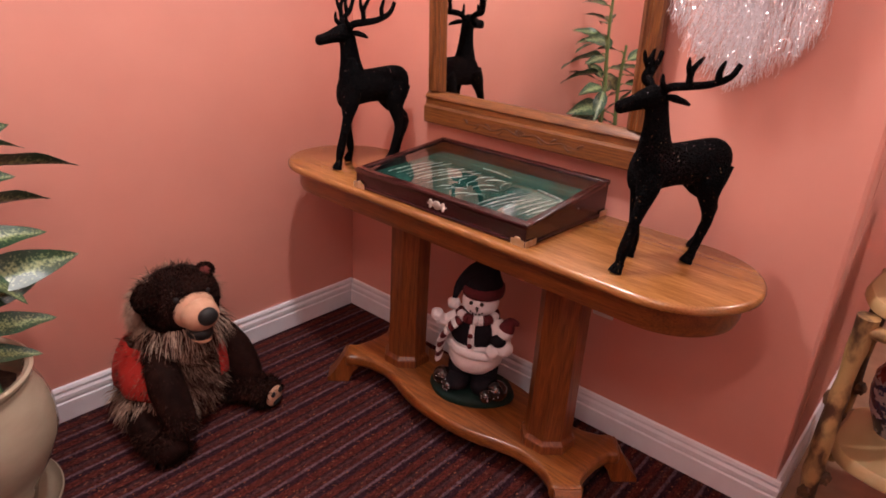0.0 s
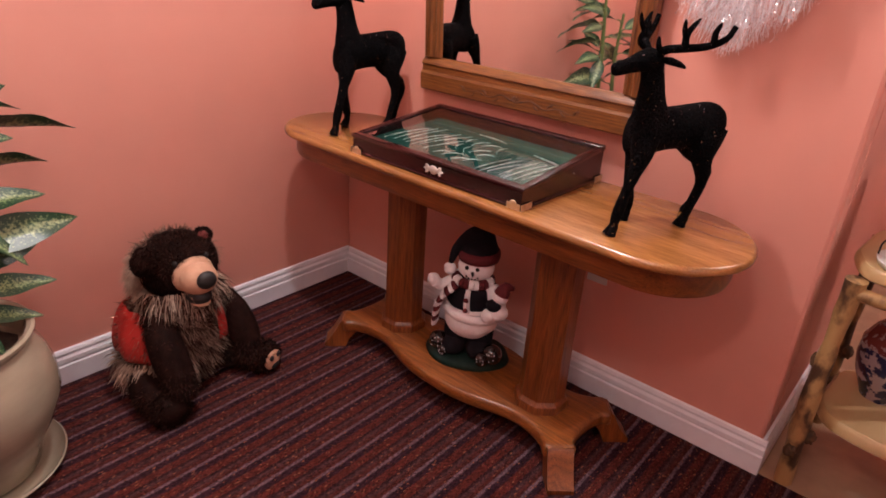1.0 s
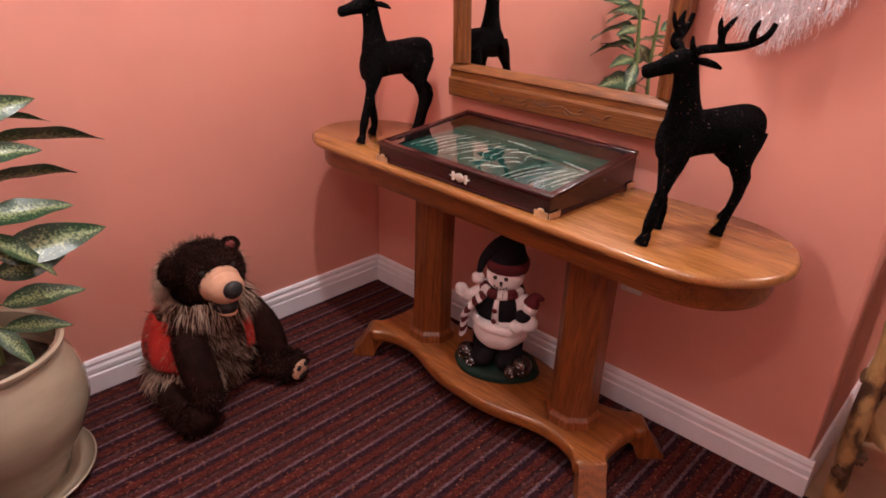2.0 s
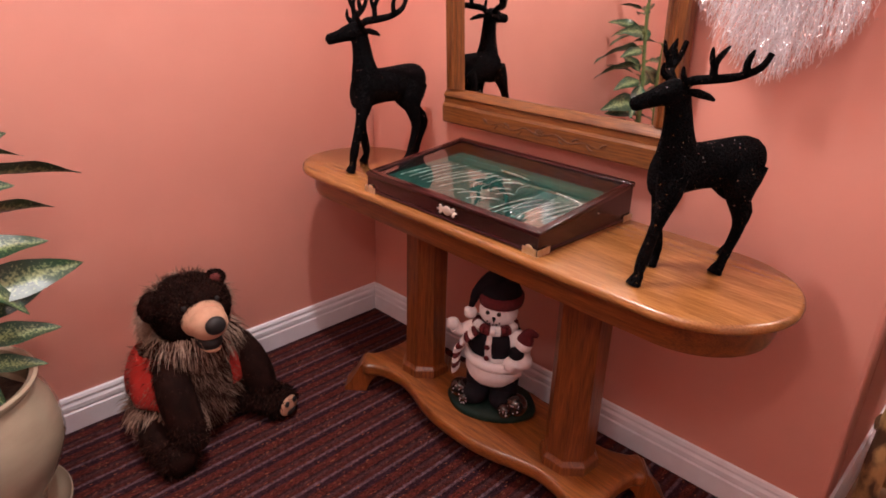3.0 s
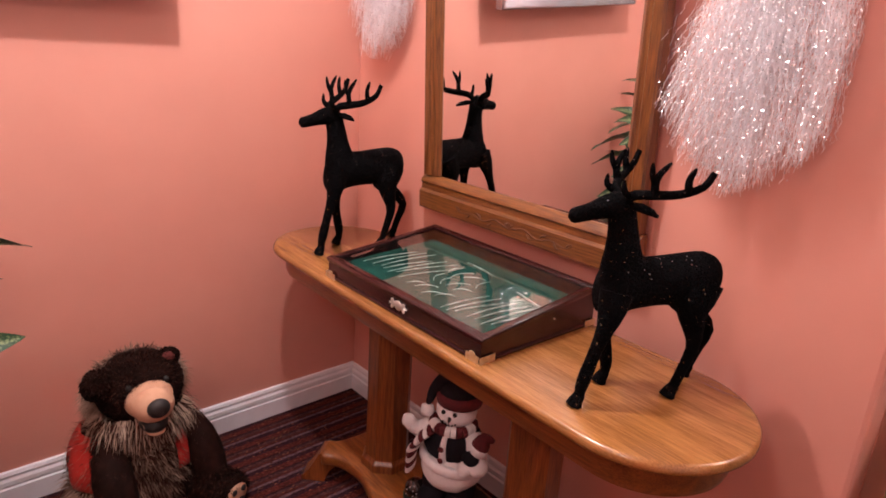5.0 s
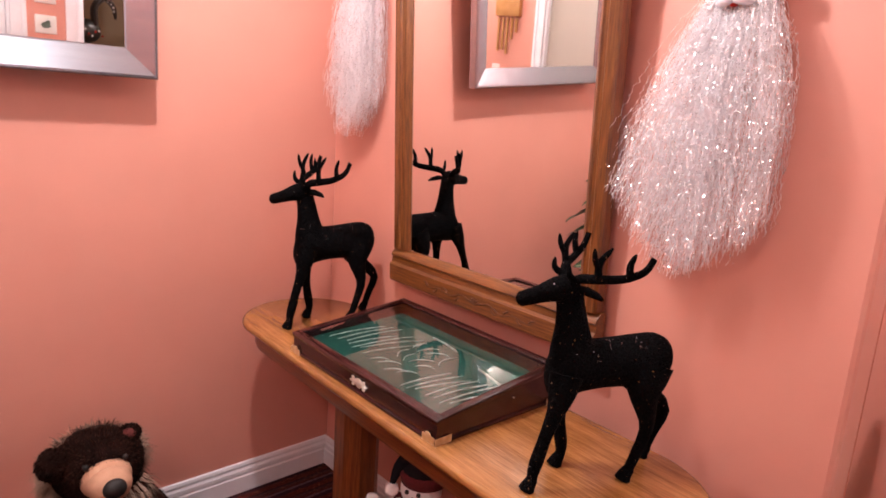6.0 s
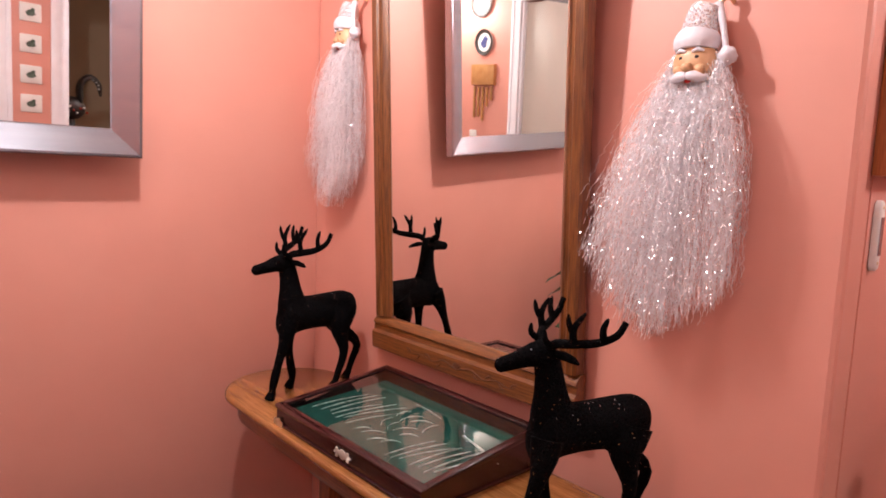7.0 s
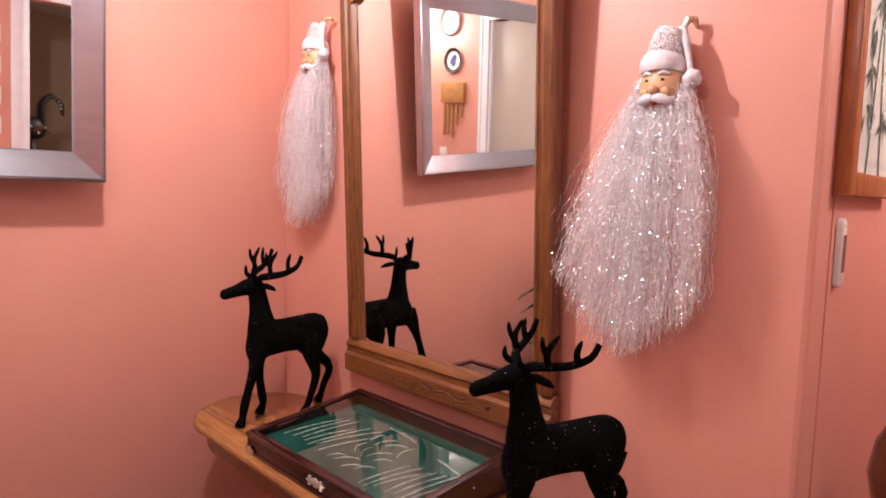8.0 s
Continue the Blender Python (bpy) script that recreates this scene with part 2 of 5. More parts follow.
FUR_BROWN = mat("warm_brown_plush", (0.060, 0.026, 0.018), 0.8, second=(0.030, 0.012, 0.009), scale=30, spec=0.06)
FUR_ROSE = mat("rosy_plush", (0.20, 0.055, 0.050), 0.85, second=(0.14, 0.035, 0.032), scale=40, bump=0.4, bump_scale=500, spec=0.06)
# carving coloured darker than its rail: the grooves' shade put into the colour
CARVED = mat("shaded_carving", (0.070, 0.020, 0.006), 0.5, second=(0.12, 0.038, 0.010), scale=60)
MUZZLE = mat("tan_plush", (0.60, 0.35, 0.23), 0.85, second=(0.54, 0.30, 0.19), scale=40, bump=0.4, bump_scale=500)
NOSE = mat("black_stitching", (0.010, 0.009, 0.009), 0.6, second=(0.016, 0.014, 0.014), scale=90)
RED_FELT = mat("red_felt", (0.50, 0.022, 0.014), 0.85, second=(0.42, 0.018, 0.012), scale=30, bump=0.3, bump_scale=500)
SNOW = mat("white_fleece", (0.90, 0.88, 0.89), 0.9, second=(0.84, 0.80, 0.80), scale=50, bump=0.6, bump_scale=350)
CLOTH_BLACK = mat("black_cloth", (0.012, 0.011, 0.014), 0.85, second=(0.015, 0.012, 0.016), scale=60, bump=0.3, bump_scale=500, spec=0.08)
KNIT_RED = mat("dark_red_knit", (0.13, 0.012, 0.016), 0.9, second=(0.09, 0.009, 0.012), scale=80, bump=0.6, bump_scale=400)
GREEN_DARK = mat("dark_green_resin", (0.006, 0.018, 0.014), 0.5, second=(0.010, 0.026, 0.020), scale=40, spec=0.12)
DARK_GLASS = mat("dark_glass_bauble", (0.010, 0.011, 0.010), 0.10, second=(0.03, 0.012, 0.010), scale=40, coat=0.6)
NICKEL = mat("worn_nickel", (0.62, 0.58, 0.52), 0.4, 0.6, second=(0.62, 0.58, 0.52), scale=70)
SKIN = mat("flesh_resin", (0.70, 0.43, 0.24), 0.45, second=(0.66, 0.38, 0.20), scale=60)
RESIN = mat("white_resin", (0.82, 0.80, 0.84), 0.5, second=(0.74, 0.72, 0.77), scale=80, bump=0.3, bump_scale=350)
GLITTER_WHITE = glitter_material("silver_white_glitter", (0.72, 0.70, 0.74), (0.95, 0.92, 0.85), 0.35, 500, 0.5)
LOG = mat("peeled_log", (0.42, 0.25, 0.10), 0.5, second=(0.06, 0.026, 0.012), scale=16, stretch=(1, 1, 0.6), lo=0.44, hi=0.58, bump=0.6, bump_scale=60)
BARK = mat("dark_knot_bark", (0.06, 0.03, 0.015), 0.85, second=(0.14, 0.07, 0.03), scale=40, bump=1.0, bump_scale=90)
SLAB = mat("pale_wood_slab", (0.58, 0.42, 0.22), 0.4, second=(0.46, 0.30, 0.13), scale=5, stretch=(1, 0.2, 1))
BROWN_GLAZE = mat("brown_glaze", (0.10, 0.03, 0.014), 0.18, second=(0.16, 0.05, 0.02), scale=7, coat=0.5)
PORCELAIN = mat("patterned_porcelain", (0.34, 0.28, 0.28), 0.2, second=(0.02, 0.02, 0.06), scale=34, lo=0.46, hi=0.50, coat=0.5)
PORCELAIN_RED = mat("red_porcelain", (0.16, 0.035, 0.03), 0.2, second=(0.34, 0.26, 0.25), scale=45, lo=0.56, hi=0.62, coat=0.5)
WIRE = mat("black_wire", (0.012, 0.012, 0.012), 0.4)
PLASTIC = mat("white_plastic", (0.74, 0.73, 0.70), 0.35, second=(0.70, 0.68, 0.64), scale=20)
PAPER = mat("cream_paper", (0.66, 0.66, 0.58), 0.7, second=(0.56, 0.58, 0.52), scale=4, stretch=(1, 0.3, 12))
INK = mat("green_black_ink", (0.035, 0.055, 0.040), 0.7, second=(0.10, 0.14, 0.10), scale=60)
PICTURE_WOOD = wood("picture_frame_wood", (0.26, 0.075, 0.02), (0.50, 0.18, 0.05), "z", rough=0.4)
DOOR_PAINT = mat("beige_door_paint", (0.48, 0.42, 0.36), 0.4, second=(0.44, 0.385, 0.33), scale=3)
BAMBOO = mat("bamboo", (0.50, 0.25, 0.09), 0.4, second=(0.42, 0.19, 0.06), scale=20)
BLUE_PAINT = mat("blue_glaze", (0.06, 0.07, 0.20), 0.25, second=(0.10, 0.11, 0.25), scale=50)
KITCHEN = mat("tan_wall_paint", (0.40, 0.30, 0.20), 0.6, second=(0.36, 0.27, 0.18), scale=3)
DARK_WOOD = mat("dark_cabinet", (0.02, 0.014, 0.012), 0.4, second=(0.03, 0.02, 0.016), scale=10)


# ---- mesh building ----
class Shape:
    """Collects the faces of one mesh, each with its material."""

    def __init__(self):
        self.verts, self.faces, self.mats, self.slots, self.uv = [], [], [], [], {}

    def slot(self, material):
        if material not in self.slots:
            self.slots.append(material)
        return self.slots.index(material)

    def add(self, verts, faces, material):
        base, k = len(self.verts), self.slot(material)
        self.verts.extend([tuple(v) for v in verts])
        self.faces.extend([tuple(base + i for i in f) for f in faces])
        self.mats.extend([k] * len(faces))
        return self

    def tube(self, points, radii, material, sides=10, squash=1.0, up=(0, 0, 1)):
        """A round rod through points; radii: one number or one for each point; squash flattens it along up."""
        pts = [Vector(p) for p in points]
        if isinstance(radii, (int, float)):
            radii = [radii] * len(pts)
        verts, faces = [], []
        side = None
        for i, p in enumerate(pts):
            way = (pts[min(i + 1, len(pts) - 1)] - pts[max(i - 1, 0)]).normalized()
            if side is None:
                ref = Vector(up) if abs(way.dot(Vector(up))) < 0.95 else Vector((1, 0, 0.01))
                side = way.cross(ref).normalized()
            side = (side - way * side.dot(way)).normalized()
            over = side.cross(way).normalized()
            r = radii[i]
            rw, rh = (r, r * squash) if isinstance(r, (int, float)) else r
            for k in range(sides):
                a = 2 * math.pi * k / sides
                verts.append(p + side * math.cos(a) * rw + over * math.sin(a) * rh)
        n = len(pts)
        for i in range(n - 1):
            for k in range(sides):
                faces.append((i * sides + k, i * sides + (k + 1) % sides, (i + 1) * sides + (k + 1) % sides, (i + 1) * sides + k))
        for i, rev in ((0, -1), (n - 1, 1)):
            verts.append(pts[i])
            c = len(verts) - 1
            for k in range(sides):
                a, b = i * sides + k, i * sides + (k + 1) % sides
                faces.append((a, b, c) if rev > 0 else (b, a, c))
        return self.add(verts, faces, material)

    def ball(self, centre, radii, material, seg=20, rings=12, turn=None, lump=0.0):
        if isinstance(radii, (int, float)):
            radii = (radii,) * 3
        m = turn or Matrix.Identity(3)
        verts, faces = [], []
        for j in range(rings + 1):
            th = math.pi * j / rings
            for k in range(seg):
                a = 2 * math.pi * k / seg
                u = Vector((math.sin(th) * math.cos(a), math.sin(th) * math.sin(a), math.cos(th)))
                s = 1 + (lump * noise.noise(u * 2.3 + Vector(centre) * 9) if lump else 0)
                verts.append(Vector(centre) + m @ Vector((u.x * radii[0], u.y * radii[1], u.z * radii[2])) * s)
        for j in range(rings):
            for k in range(seg):
                faces.append((j * seg + k, (j + 1) * seg + k, (j + 1) * seg + (k + 1) % seg, j * seg + (k + 1) % seg))
        return self.add(verts, faces, material)

    def lathe(self, profile, material, centre=(0, 0, 0), seg=40, wobble=0.0, caps=True):
        """Turns (radius, height) pairs round the upright through centre."""
        c = Vector(centre)
        verts, faces = [], []
        for r, z in profile:
            for k in range(seg):
                a = 2 * math.pi * k / seg
                w = 1 + wobble * noise.noise(Vector((math.cos(a), math.sin(a), z * 3)))
                verts.append(c + Vector((math.cos(a) * r * w, math.sin(a) * r * w, z)))
        n = len(profile)
        for j in range(n - 1):
            for k in range(seg):
                faces.append((j * seg + k, j * seg + (k + 1) % seg, (j + 1) * seg + (k + 1) % seg, (j + 1) * seg + k))
        if caps:
            faces.append(tuple(reversed(range(seg))))
            faces.append(tuple((n - 1) * seg + k for k in range(seg)))
        return self.add(verts, faces, material)

    def box(self, lo, hi, material, bevel=0.0):
        bm = bmesh.new()
        bmesh.ops.create_cube(bm, size=1)
        for v in bm.verts:
            v.co = Vector([lo[i] + (v.co[i] + 0.5) * (hi[i] - lo[i]) for i in range(3)])
        if bevel:
            bmesh.ops.bevel(bm, geom=bm.edges[:], offset=bevel, segments=2, affect="EDGES", profile=0.5)
        bm.verts.index_update()
        self.add([v.co.copy() for v in bm.verts], [[v.index for v in f.verts] for f in bm.faces], material)
        bm.free()
        return self

    def prism(self, outline, z0, z1, material, rounds=()):
        """Extrudes a plan outline from z0 to z1; rounds: (z, inset) pairs of the edge's profile in between, from below up."""
        levels = list(rounds) if rounds else [(z0, 0.0), (z1, 0.0)]
        pts = [Vector((x, y, 0)) for x, y in outline]
        n = len(pts)
        norms = []
        for i in range(n):
            e = (pts[(i + 1) % n] - pts[i - 1]).normalized()
            norms.append(Vector((e.y, -e.x, 0)))
        verts, faces = [], []
        for z, inset in levels:
            for p, q in zip(pts, norms):
                verts.append(p - q * inset + Vector((0, 0, z)))
        for j in range(len(levels) - 1):
            for k in range(n):
                faces.append((j * n + k, j * n + (k + 1) % n, (j + 1) * n + (k + 1) % n, (j + 1) * n + k))
        faces.append(tuple(reversed(range(n))))
        faces.append(tuple((len(levels) - 1) * n + k for k in range(n)))
        return self.add(verts, faces, material)

    def moved(self, m):
        self.verts = [tuple(m @ Vector(v)) for v in self.verts]
        return self

    def mesh(self, name, smooth=True, angle=35):
        me = bpy.data.meshes.new(name)
        me.from_pydata(self.verts, [], self.faces)
        for s in self.slots:
            me.materials.append(s)
        me.polygons.foreach_set("material_index", self.mats)
        if smooth:
            me.polygons.foreach_set("use_smooth", [True] * len(me.polygons))
            me.update()
            me.set_sharp_from_angle(angle=radians(angle))
        me.update()
        return me


def part(name, shape, parent=None, label="", smooth=True, angle=35):
    ob = new(name, shape.mesh(name, smooth, angle))
    ob.parent = parent
    return tagged(ob, label)


def thing(name, label, category, group="", m=None, kind=""):
    ob = new(name)
    ob.empty_display_size = 0.05
    if m is not None:
        ob.matrix_world = m
    return tagged(ob, label, category, group, kind)


def slab(name, lo, hi, material, label, category, bevel=0.0):
    return tagged(part(name, Shape().box(lo, hi, material, bevel), smooth=False), label, category, kind="structure")


def along(points, n):
    """n points on a smooth curve through the given ones."""
    p = [Vector(q) for q in points]
    p = [p[0] * 2 - p[1], *p, p[-1] * 2 - p[-2]]
    out = []
    for i in range(n):
        u = i / (n - 1) * (len(p) - 3)
        k = min(int(u), len(p) - 4)
        t = u - k
        a, b, c, d = p[k : k + 4]
        out.append(0.5 * (2 * b + (c - a) * t + (2 * a - 5 * b + 4 * c - d) * t * t + (3 * b - a - 3 * c + d) * t**3))
    return out


def smooth_outline(points, times):
    """A closed plan outline, its sides curved through the given points."""
    p = [Vector((x, y, 0)) for x, y in points]
    n, out = len(p), []
    for i in range(n):
        a, b, c, d = p[i - 1], p[i], p[(i + 1) % n], p[(i + 2) % n]
        for k in range(times):
            t = k / times
            q = 0.5 * (2 * b + (c - a) * t + (2 * a - 5 * b + 4 * c - d) * t * t + (3 * b - a - 3 * c + d) * t**3)
            out.append((q.x, q.y))
    return out


# ---- the rooms ----
H = 2.60
SOUTH = -2.45
WX = 1.838
EAST = 2.9
slab("floor", (-0.12, SOUTH, -0.06), (EAST + 0.12, 0.0, 0.0), CARPET, "dark red striped loop-pile carpet", "carpet")
slab("floor_hall", (1.78, 0.0, -0.06), (5.0, 2.7, -0.004), TILE, "tan tiled hall floor", "floor")
slab("ceiling", (-0.12, SOUTH, H), (EAST + 0.12, 2.7, H + 0.08), CEILING, "plain white ceiling", "ceiling")
slab("wall_west", (-0.12, SOUTH, 0), (0, 0.12, H), PAINT, "salmon painted wall", "wall")
slab("wall_north", (0, 0, 0), (WX, 0.12, H), PAINT, "salmon painted wall ending in an outer corner", "wall", 0.012)
slab("wall_hall", (WX - 0.12, 0.12, 0), (WX, 2.7, H), PAINT, "salmon painted hall wall", "wall")
slab("wall_hall_end", (WX, 2.58, 0), (EAST + 0.12, 2.7, H), PAINT, "salmon painted wall", "wall")
DOORS = [(-1.420, -0.620), (-0.235, 0.60)]
HEAD = 2.44
for n, (a, b) in enumerate([(SOUTH, -1.420), (-0.620, -0.235), (0.60, 2.58)]):
    slab(f"wall_east_{n + 1}", (EAST, a, 0), (EAST + 0.12, b, H), PAINT, "salmon painted wall between doorways", "wall")
for n, (a, b) in enumerate(DOORS):
    slab(f"wall_east_{n + 4}", (EAST, a, HEAD), (EAST + 0.12, b, H), PAINT, "salmon painted wall over a doorway", "wall")
DX0, DX1 = 0.46, 1.28
slab("wall_south_1", (-0.12, SOUTH - 0.12, 0), (DX0, SOUTH, H), PAINT, "salmon painted wall beside a door", "wall")
slab("wall_south_2", (DX1, SOUTH - 0.12, 0), (EAST + 0.12, SOUTH, H), PAINT, "salmon painted wall hung with plates", "wall")
slab("wall_south_3", (DX0, SOUTH - 0.12, HEAD), (DX1, SOUTH, H), PAINT, "salmon painted wall over a door", "wall")


def casing(name, a, b, m):
    """A doorway's white casing between a and b along local x, its face towards local -y."""
    t = thing(name, "white painted doorway casing", "door frame", kind="structure", m=m)
    for piece, x0, x1, z0, z1 in (("side_casing", a - 0.085, a + 0.004, 0.001, HEAD), ("side_casing", b - 0.004, b + 0.085, 0.001, HEAD), ("head_casing", a - 0.085, b + 0.085, HEAD, HEAD + 0.085)):
        s = Shape().box((x0, -0.018, z0), (x1, -0.001, z1), TRIM, 0.004)
        s.box((x0 + 0.008, -0.025, z0), (x0 + 0.030, -0.017, z1), TRIM, 0.003)
        part(piece, s, t)
    for x0, x1 in ((a + 0.001, a + 0.02), (b - 0.02, b - 0.001)):
        part("jamb", Shape().box((x0, 0.001, 0.001), (x1, 0.119, HEAD - 0.001), TRIM, 0.002), t)


def door(name, a, b, m, material, label):
    t = thing(name, label, "door", kind="structure", m=m)
    part("leaf", Shape().box((a + 0.022, 0.03, 0.01), (b - 0.022, 0.07, HEAD - 0.01), material, 0.003), t)
    part("door_handle", Shape().ball((b - 0.09, 0.0, 1.0), (0.028, 0.035, 0.028), BRASS, 14, 8), t, "brass door knob")


TO_EAST = Matrix.Translation((EAST, 0, 0)) @ Matrix.Rotation(radians(-90), 4, "Z")
TO_SOUTH = Matrix.Translation((0, SOUTH, 0)) @ Matrix.Rotation(radians(180), 4, "Z")
for n, (a, b) in enumerate(DOORS):
    casing(f"door_frame_{n + 1}", -b, -a, TO_EAST)
casing("door_frame_3", -DX1, -DX0, TO_SOUTH)
door("door_1", -DOORS[0][1], -DOORS[0][0], TO_EAST, TRIM, "closed white painted door in its casing")
door("door_2", -DX1, -DX0, TO_SOUTH, DOOR_PAINT, "closed beige painted door in a white casing")
# the dim room behind the open doorway
slab("wall_kitchen_back", (4.7, -1.0, 0), (4.8, 2.6, H), KITCHEN, "tan painted wall of the room beyond", "wall")
slab("wall_kitchen_side", (EAST + 0.12, -1.1, 0), (4.8, -1.0, H), KITCHEN, "tan painted wall of the room beyond", "wall")
slab("wall_kitchen_far", (EAST + 0.12, 2.6, 0), (4.8, 2.7, H), KITCHEN, "tan painted wall of the room beyond", "wall")
slab("ceiling_kitchen", (EAST + 0.12, -1.1, H), (4.8, 2.7, H + 0.08), CEILING, "plain ceiling of the room beyond", "ceiling")
slab("floor_kitchen", (EAST + 0.12, -1.1, -0.06), (5.0, 0.0, -0.004), TILE, "tan tiled floor of the room beyond", "floor")


def baseboard(name, a, b, inward):
    """Moulded skirting from a to b on the wall whose room side lies towards inward."""
    a, b, q = Vector((*a, 0)), Vector((*b, 0)), Vector((*inward, 0))
    prof = [(0.0, 0.001), (0.016, 0.001), (0.016, 0.066), (0.0115, 0.070), (0.0115, 0.075), (0.015, 0.079), (0.0145, 0.092), (0.009, 0.100), (0.009, 0.106), (0.012, 0.110), (0.008, 0.120), (0.0, 0.123)]
    verts = [p + q * d + Vector((0, 0, z)) for p in (a, b) for d, z in prof]
    n = len(prof)
    faces = [(k, (k + 1) % n, n + (k + 1) % n, n + k) for k in range(n)] + [tuple(range(n)), tuple(reversed(range(n, 2 * n)))]
    return tagged(part(name, Shape().add(verts, faces, TRIM), angle=20), "white moulded baseboard along the wall", "baseboard", kind="structure")


baseboard("baseboard_west", (0, SOUTH), (0, 0), (1, 0))
baseboard("baseboard_north", (0.016, 0), (WX + 0.016, 0), (0, -1))
baseboard("baseboard_hall", (WX, 0), (WX, 2.58), (1, 0))
for a, b in ((SOUTH, -1.505), (-0.535, -0.320), (0.685, 2.58)):
    baseboard("baseboard_east", (EAST, b), (EAST, a), (-1, 0))


# ---- console table ----
def console_table():
    t = thing("console_table", "varnished oak pedestal console table near the wall", "table", m=Matrix.Translation((0.915, -0.298, 0)) @ Matrix.Rotation(radians(-2.0), 4, "Z"))

    def stadium(a, r, n=26):
        """Straight sides, round ends: half length a, half depth r."""
        end = [(a - r + r * math.cos(u), r * math.sin(u)) for u in [-math.pi / 2 + math.pi * k / n for k in range(n + 1)]]
        return end + [(-x, -y) for x, y in end]

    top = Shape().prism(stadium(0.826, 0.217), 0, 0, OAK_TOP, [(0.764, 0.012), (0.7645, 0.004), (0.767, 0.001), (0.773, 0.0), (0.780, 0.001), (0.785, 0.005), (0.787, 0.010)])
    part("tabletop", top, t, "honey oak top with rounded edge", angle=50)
    ap = Shape().prism(stadium(0.786, 0.175), 0, 0, OAK_APRON_SHADED, [(0.686, 0.012), (0.689, 0.005), (0.696, 0.003), (0.704, 0.0), (0.756, 0.0), (0.7595, -0.010), (0.764, -0.014)])
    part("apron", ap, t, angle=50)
    ZP, MID = 0.115, 0.024
    for dx in (-0.280, 0.342):
        def octo(r):
            return [(dx + r * math.cos(math.pi / 8 + k * math.pi / 4), r * math.sin(math.pi / 8 + k * math.pi / 4)) for k in range(8)]
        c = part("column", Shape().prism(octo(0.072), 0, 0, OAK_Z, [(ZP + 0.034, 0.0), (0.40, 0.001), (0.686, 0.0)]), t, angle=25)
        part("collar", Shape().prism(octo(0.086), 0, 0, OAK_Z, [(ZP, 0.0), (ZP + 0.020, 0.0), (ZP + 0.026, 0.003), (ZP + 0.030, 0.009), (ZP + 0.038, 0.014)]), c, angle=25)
    # plinth: bowed front and back, hollow flanks, four splayed arms
    quarter = [(0.0, -0.166), (0.08, -0.163), (0.16, -0.148), (0.22, -0.128), (0.28, -0.113), (0.32, -0.112), (0.375, -0.120), (0.420, -0.140), (0.454, -0.165), (0.512, -0.107), (0.492, -0.080), (0.484, -0.040), (0.482, 0.0)]
    right = [(x, y) for x, y in quarter] + [(x, -y) for x, y in reversed(quarter[:-1])]
    outline = [(x + MID, y) for x, y in right + [(-x, y) for x, y in reversed(right[1:-1])]]
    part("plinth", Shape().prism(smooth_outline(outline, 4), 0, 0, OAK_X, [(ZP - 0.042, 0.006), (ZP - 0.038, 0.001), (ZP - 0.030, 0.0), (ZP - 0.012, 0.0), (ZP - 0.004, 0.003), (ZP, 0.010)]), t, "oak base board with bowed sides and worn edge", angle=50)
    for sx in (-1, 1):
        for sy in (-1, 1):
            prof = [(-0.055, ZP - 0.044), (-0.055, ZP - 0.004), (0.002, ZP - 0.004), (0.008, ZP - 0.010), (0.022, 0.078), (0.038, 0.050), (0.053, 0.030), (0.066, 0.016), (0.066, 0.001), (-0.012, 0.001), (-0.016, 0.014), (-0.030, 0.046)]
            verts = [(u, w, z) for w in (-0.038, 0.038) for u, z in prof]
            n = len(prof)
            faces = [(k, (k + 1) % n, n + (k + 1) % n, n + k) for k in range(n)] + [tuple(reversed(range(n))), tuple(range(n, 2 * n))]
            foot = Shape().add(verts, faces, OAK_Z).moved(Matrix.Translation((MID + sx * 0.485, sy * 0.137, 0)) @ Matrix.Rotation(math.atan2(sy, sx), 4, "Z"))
            part("foot", foot, t, angle=40)
    return t


console_table()


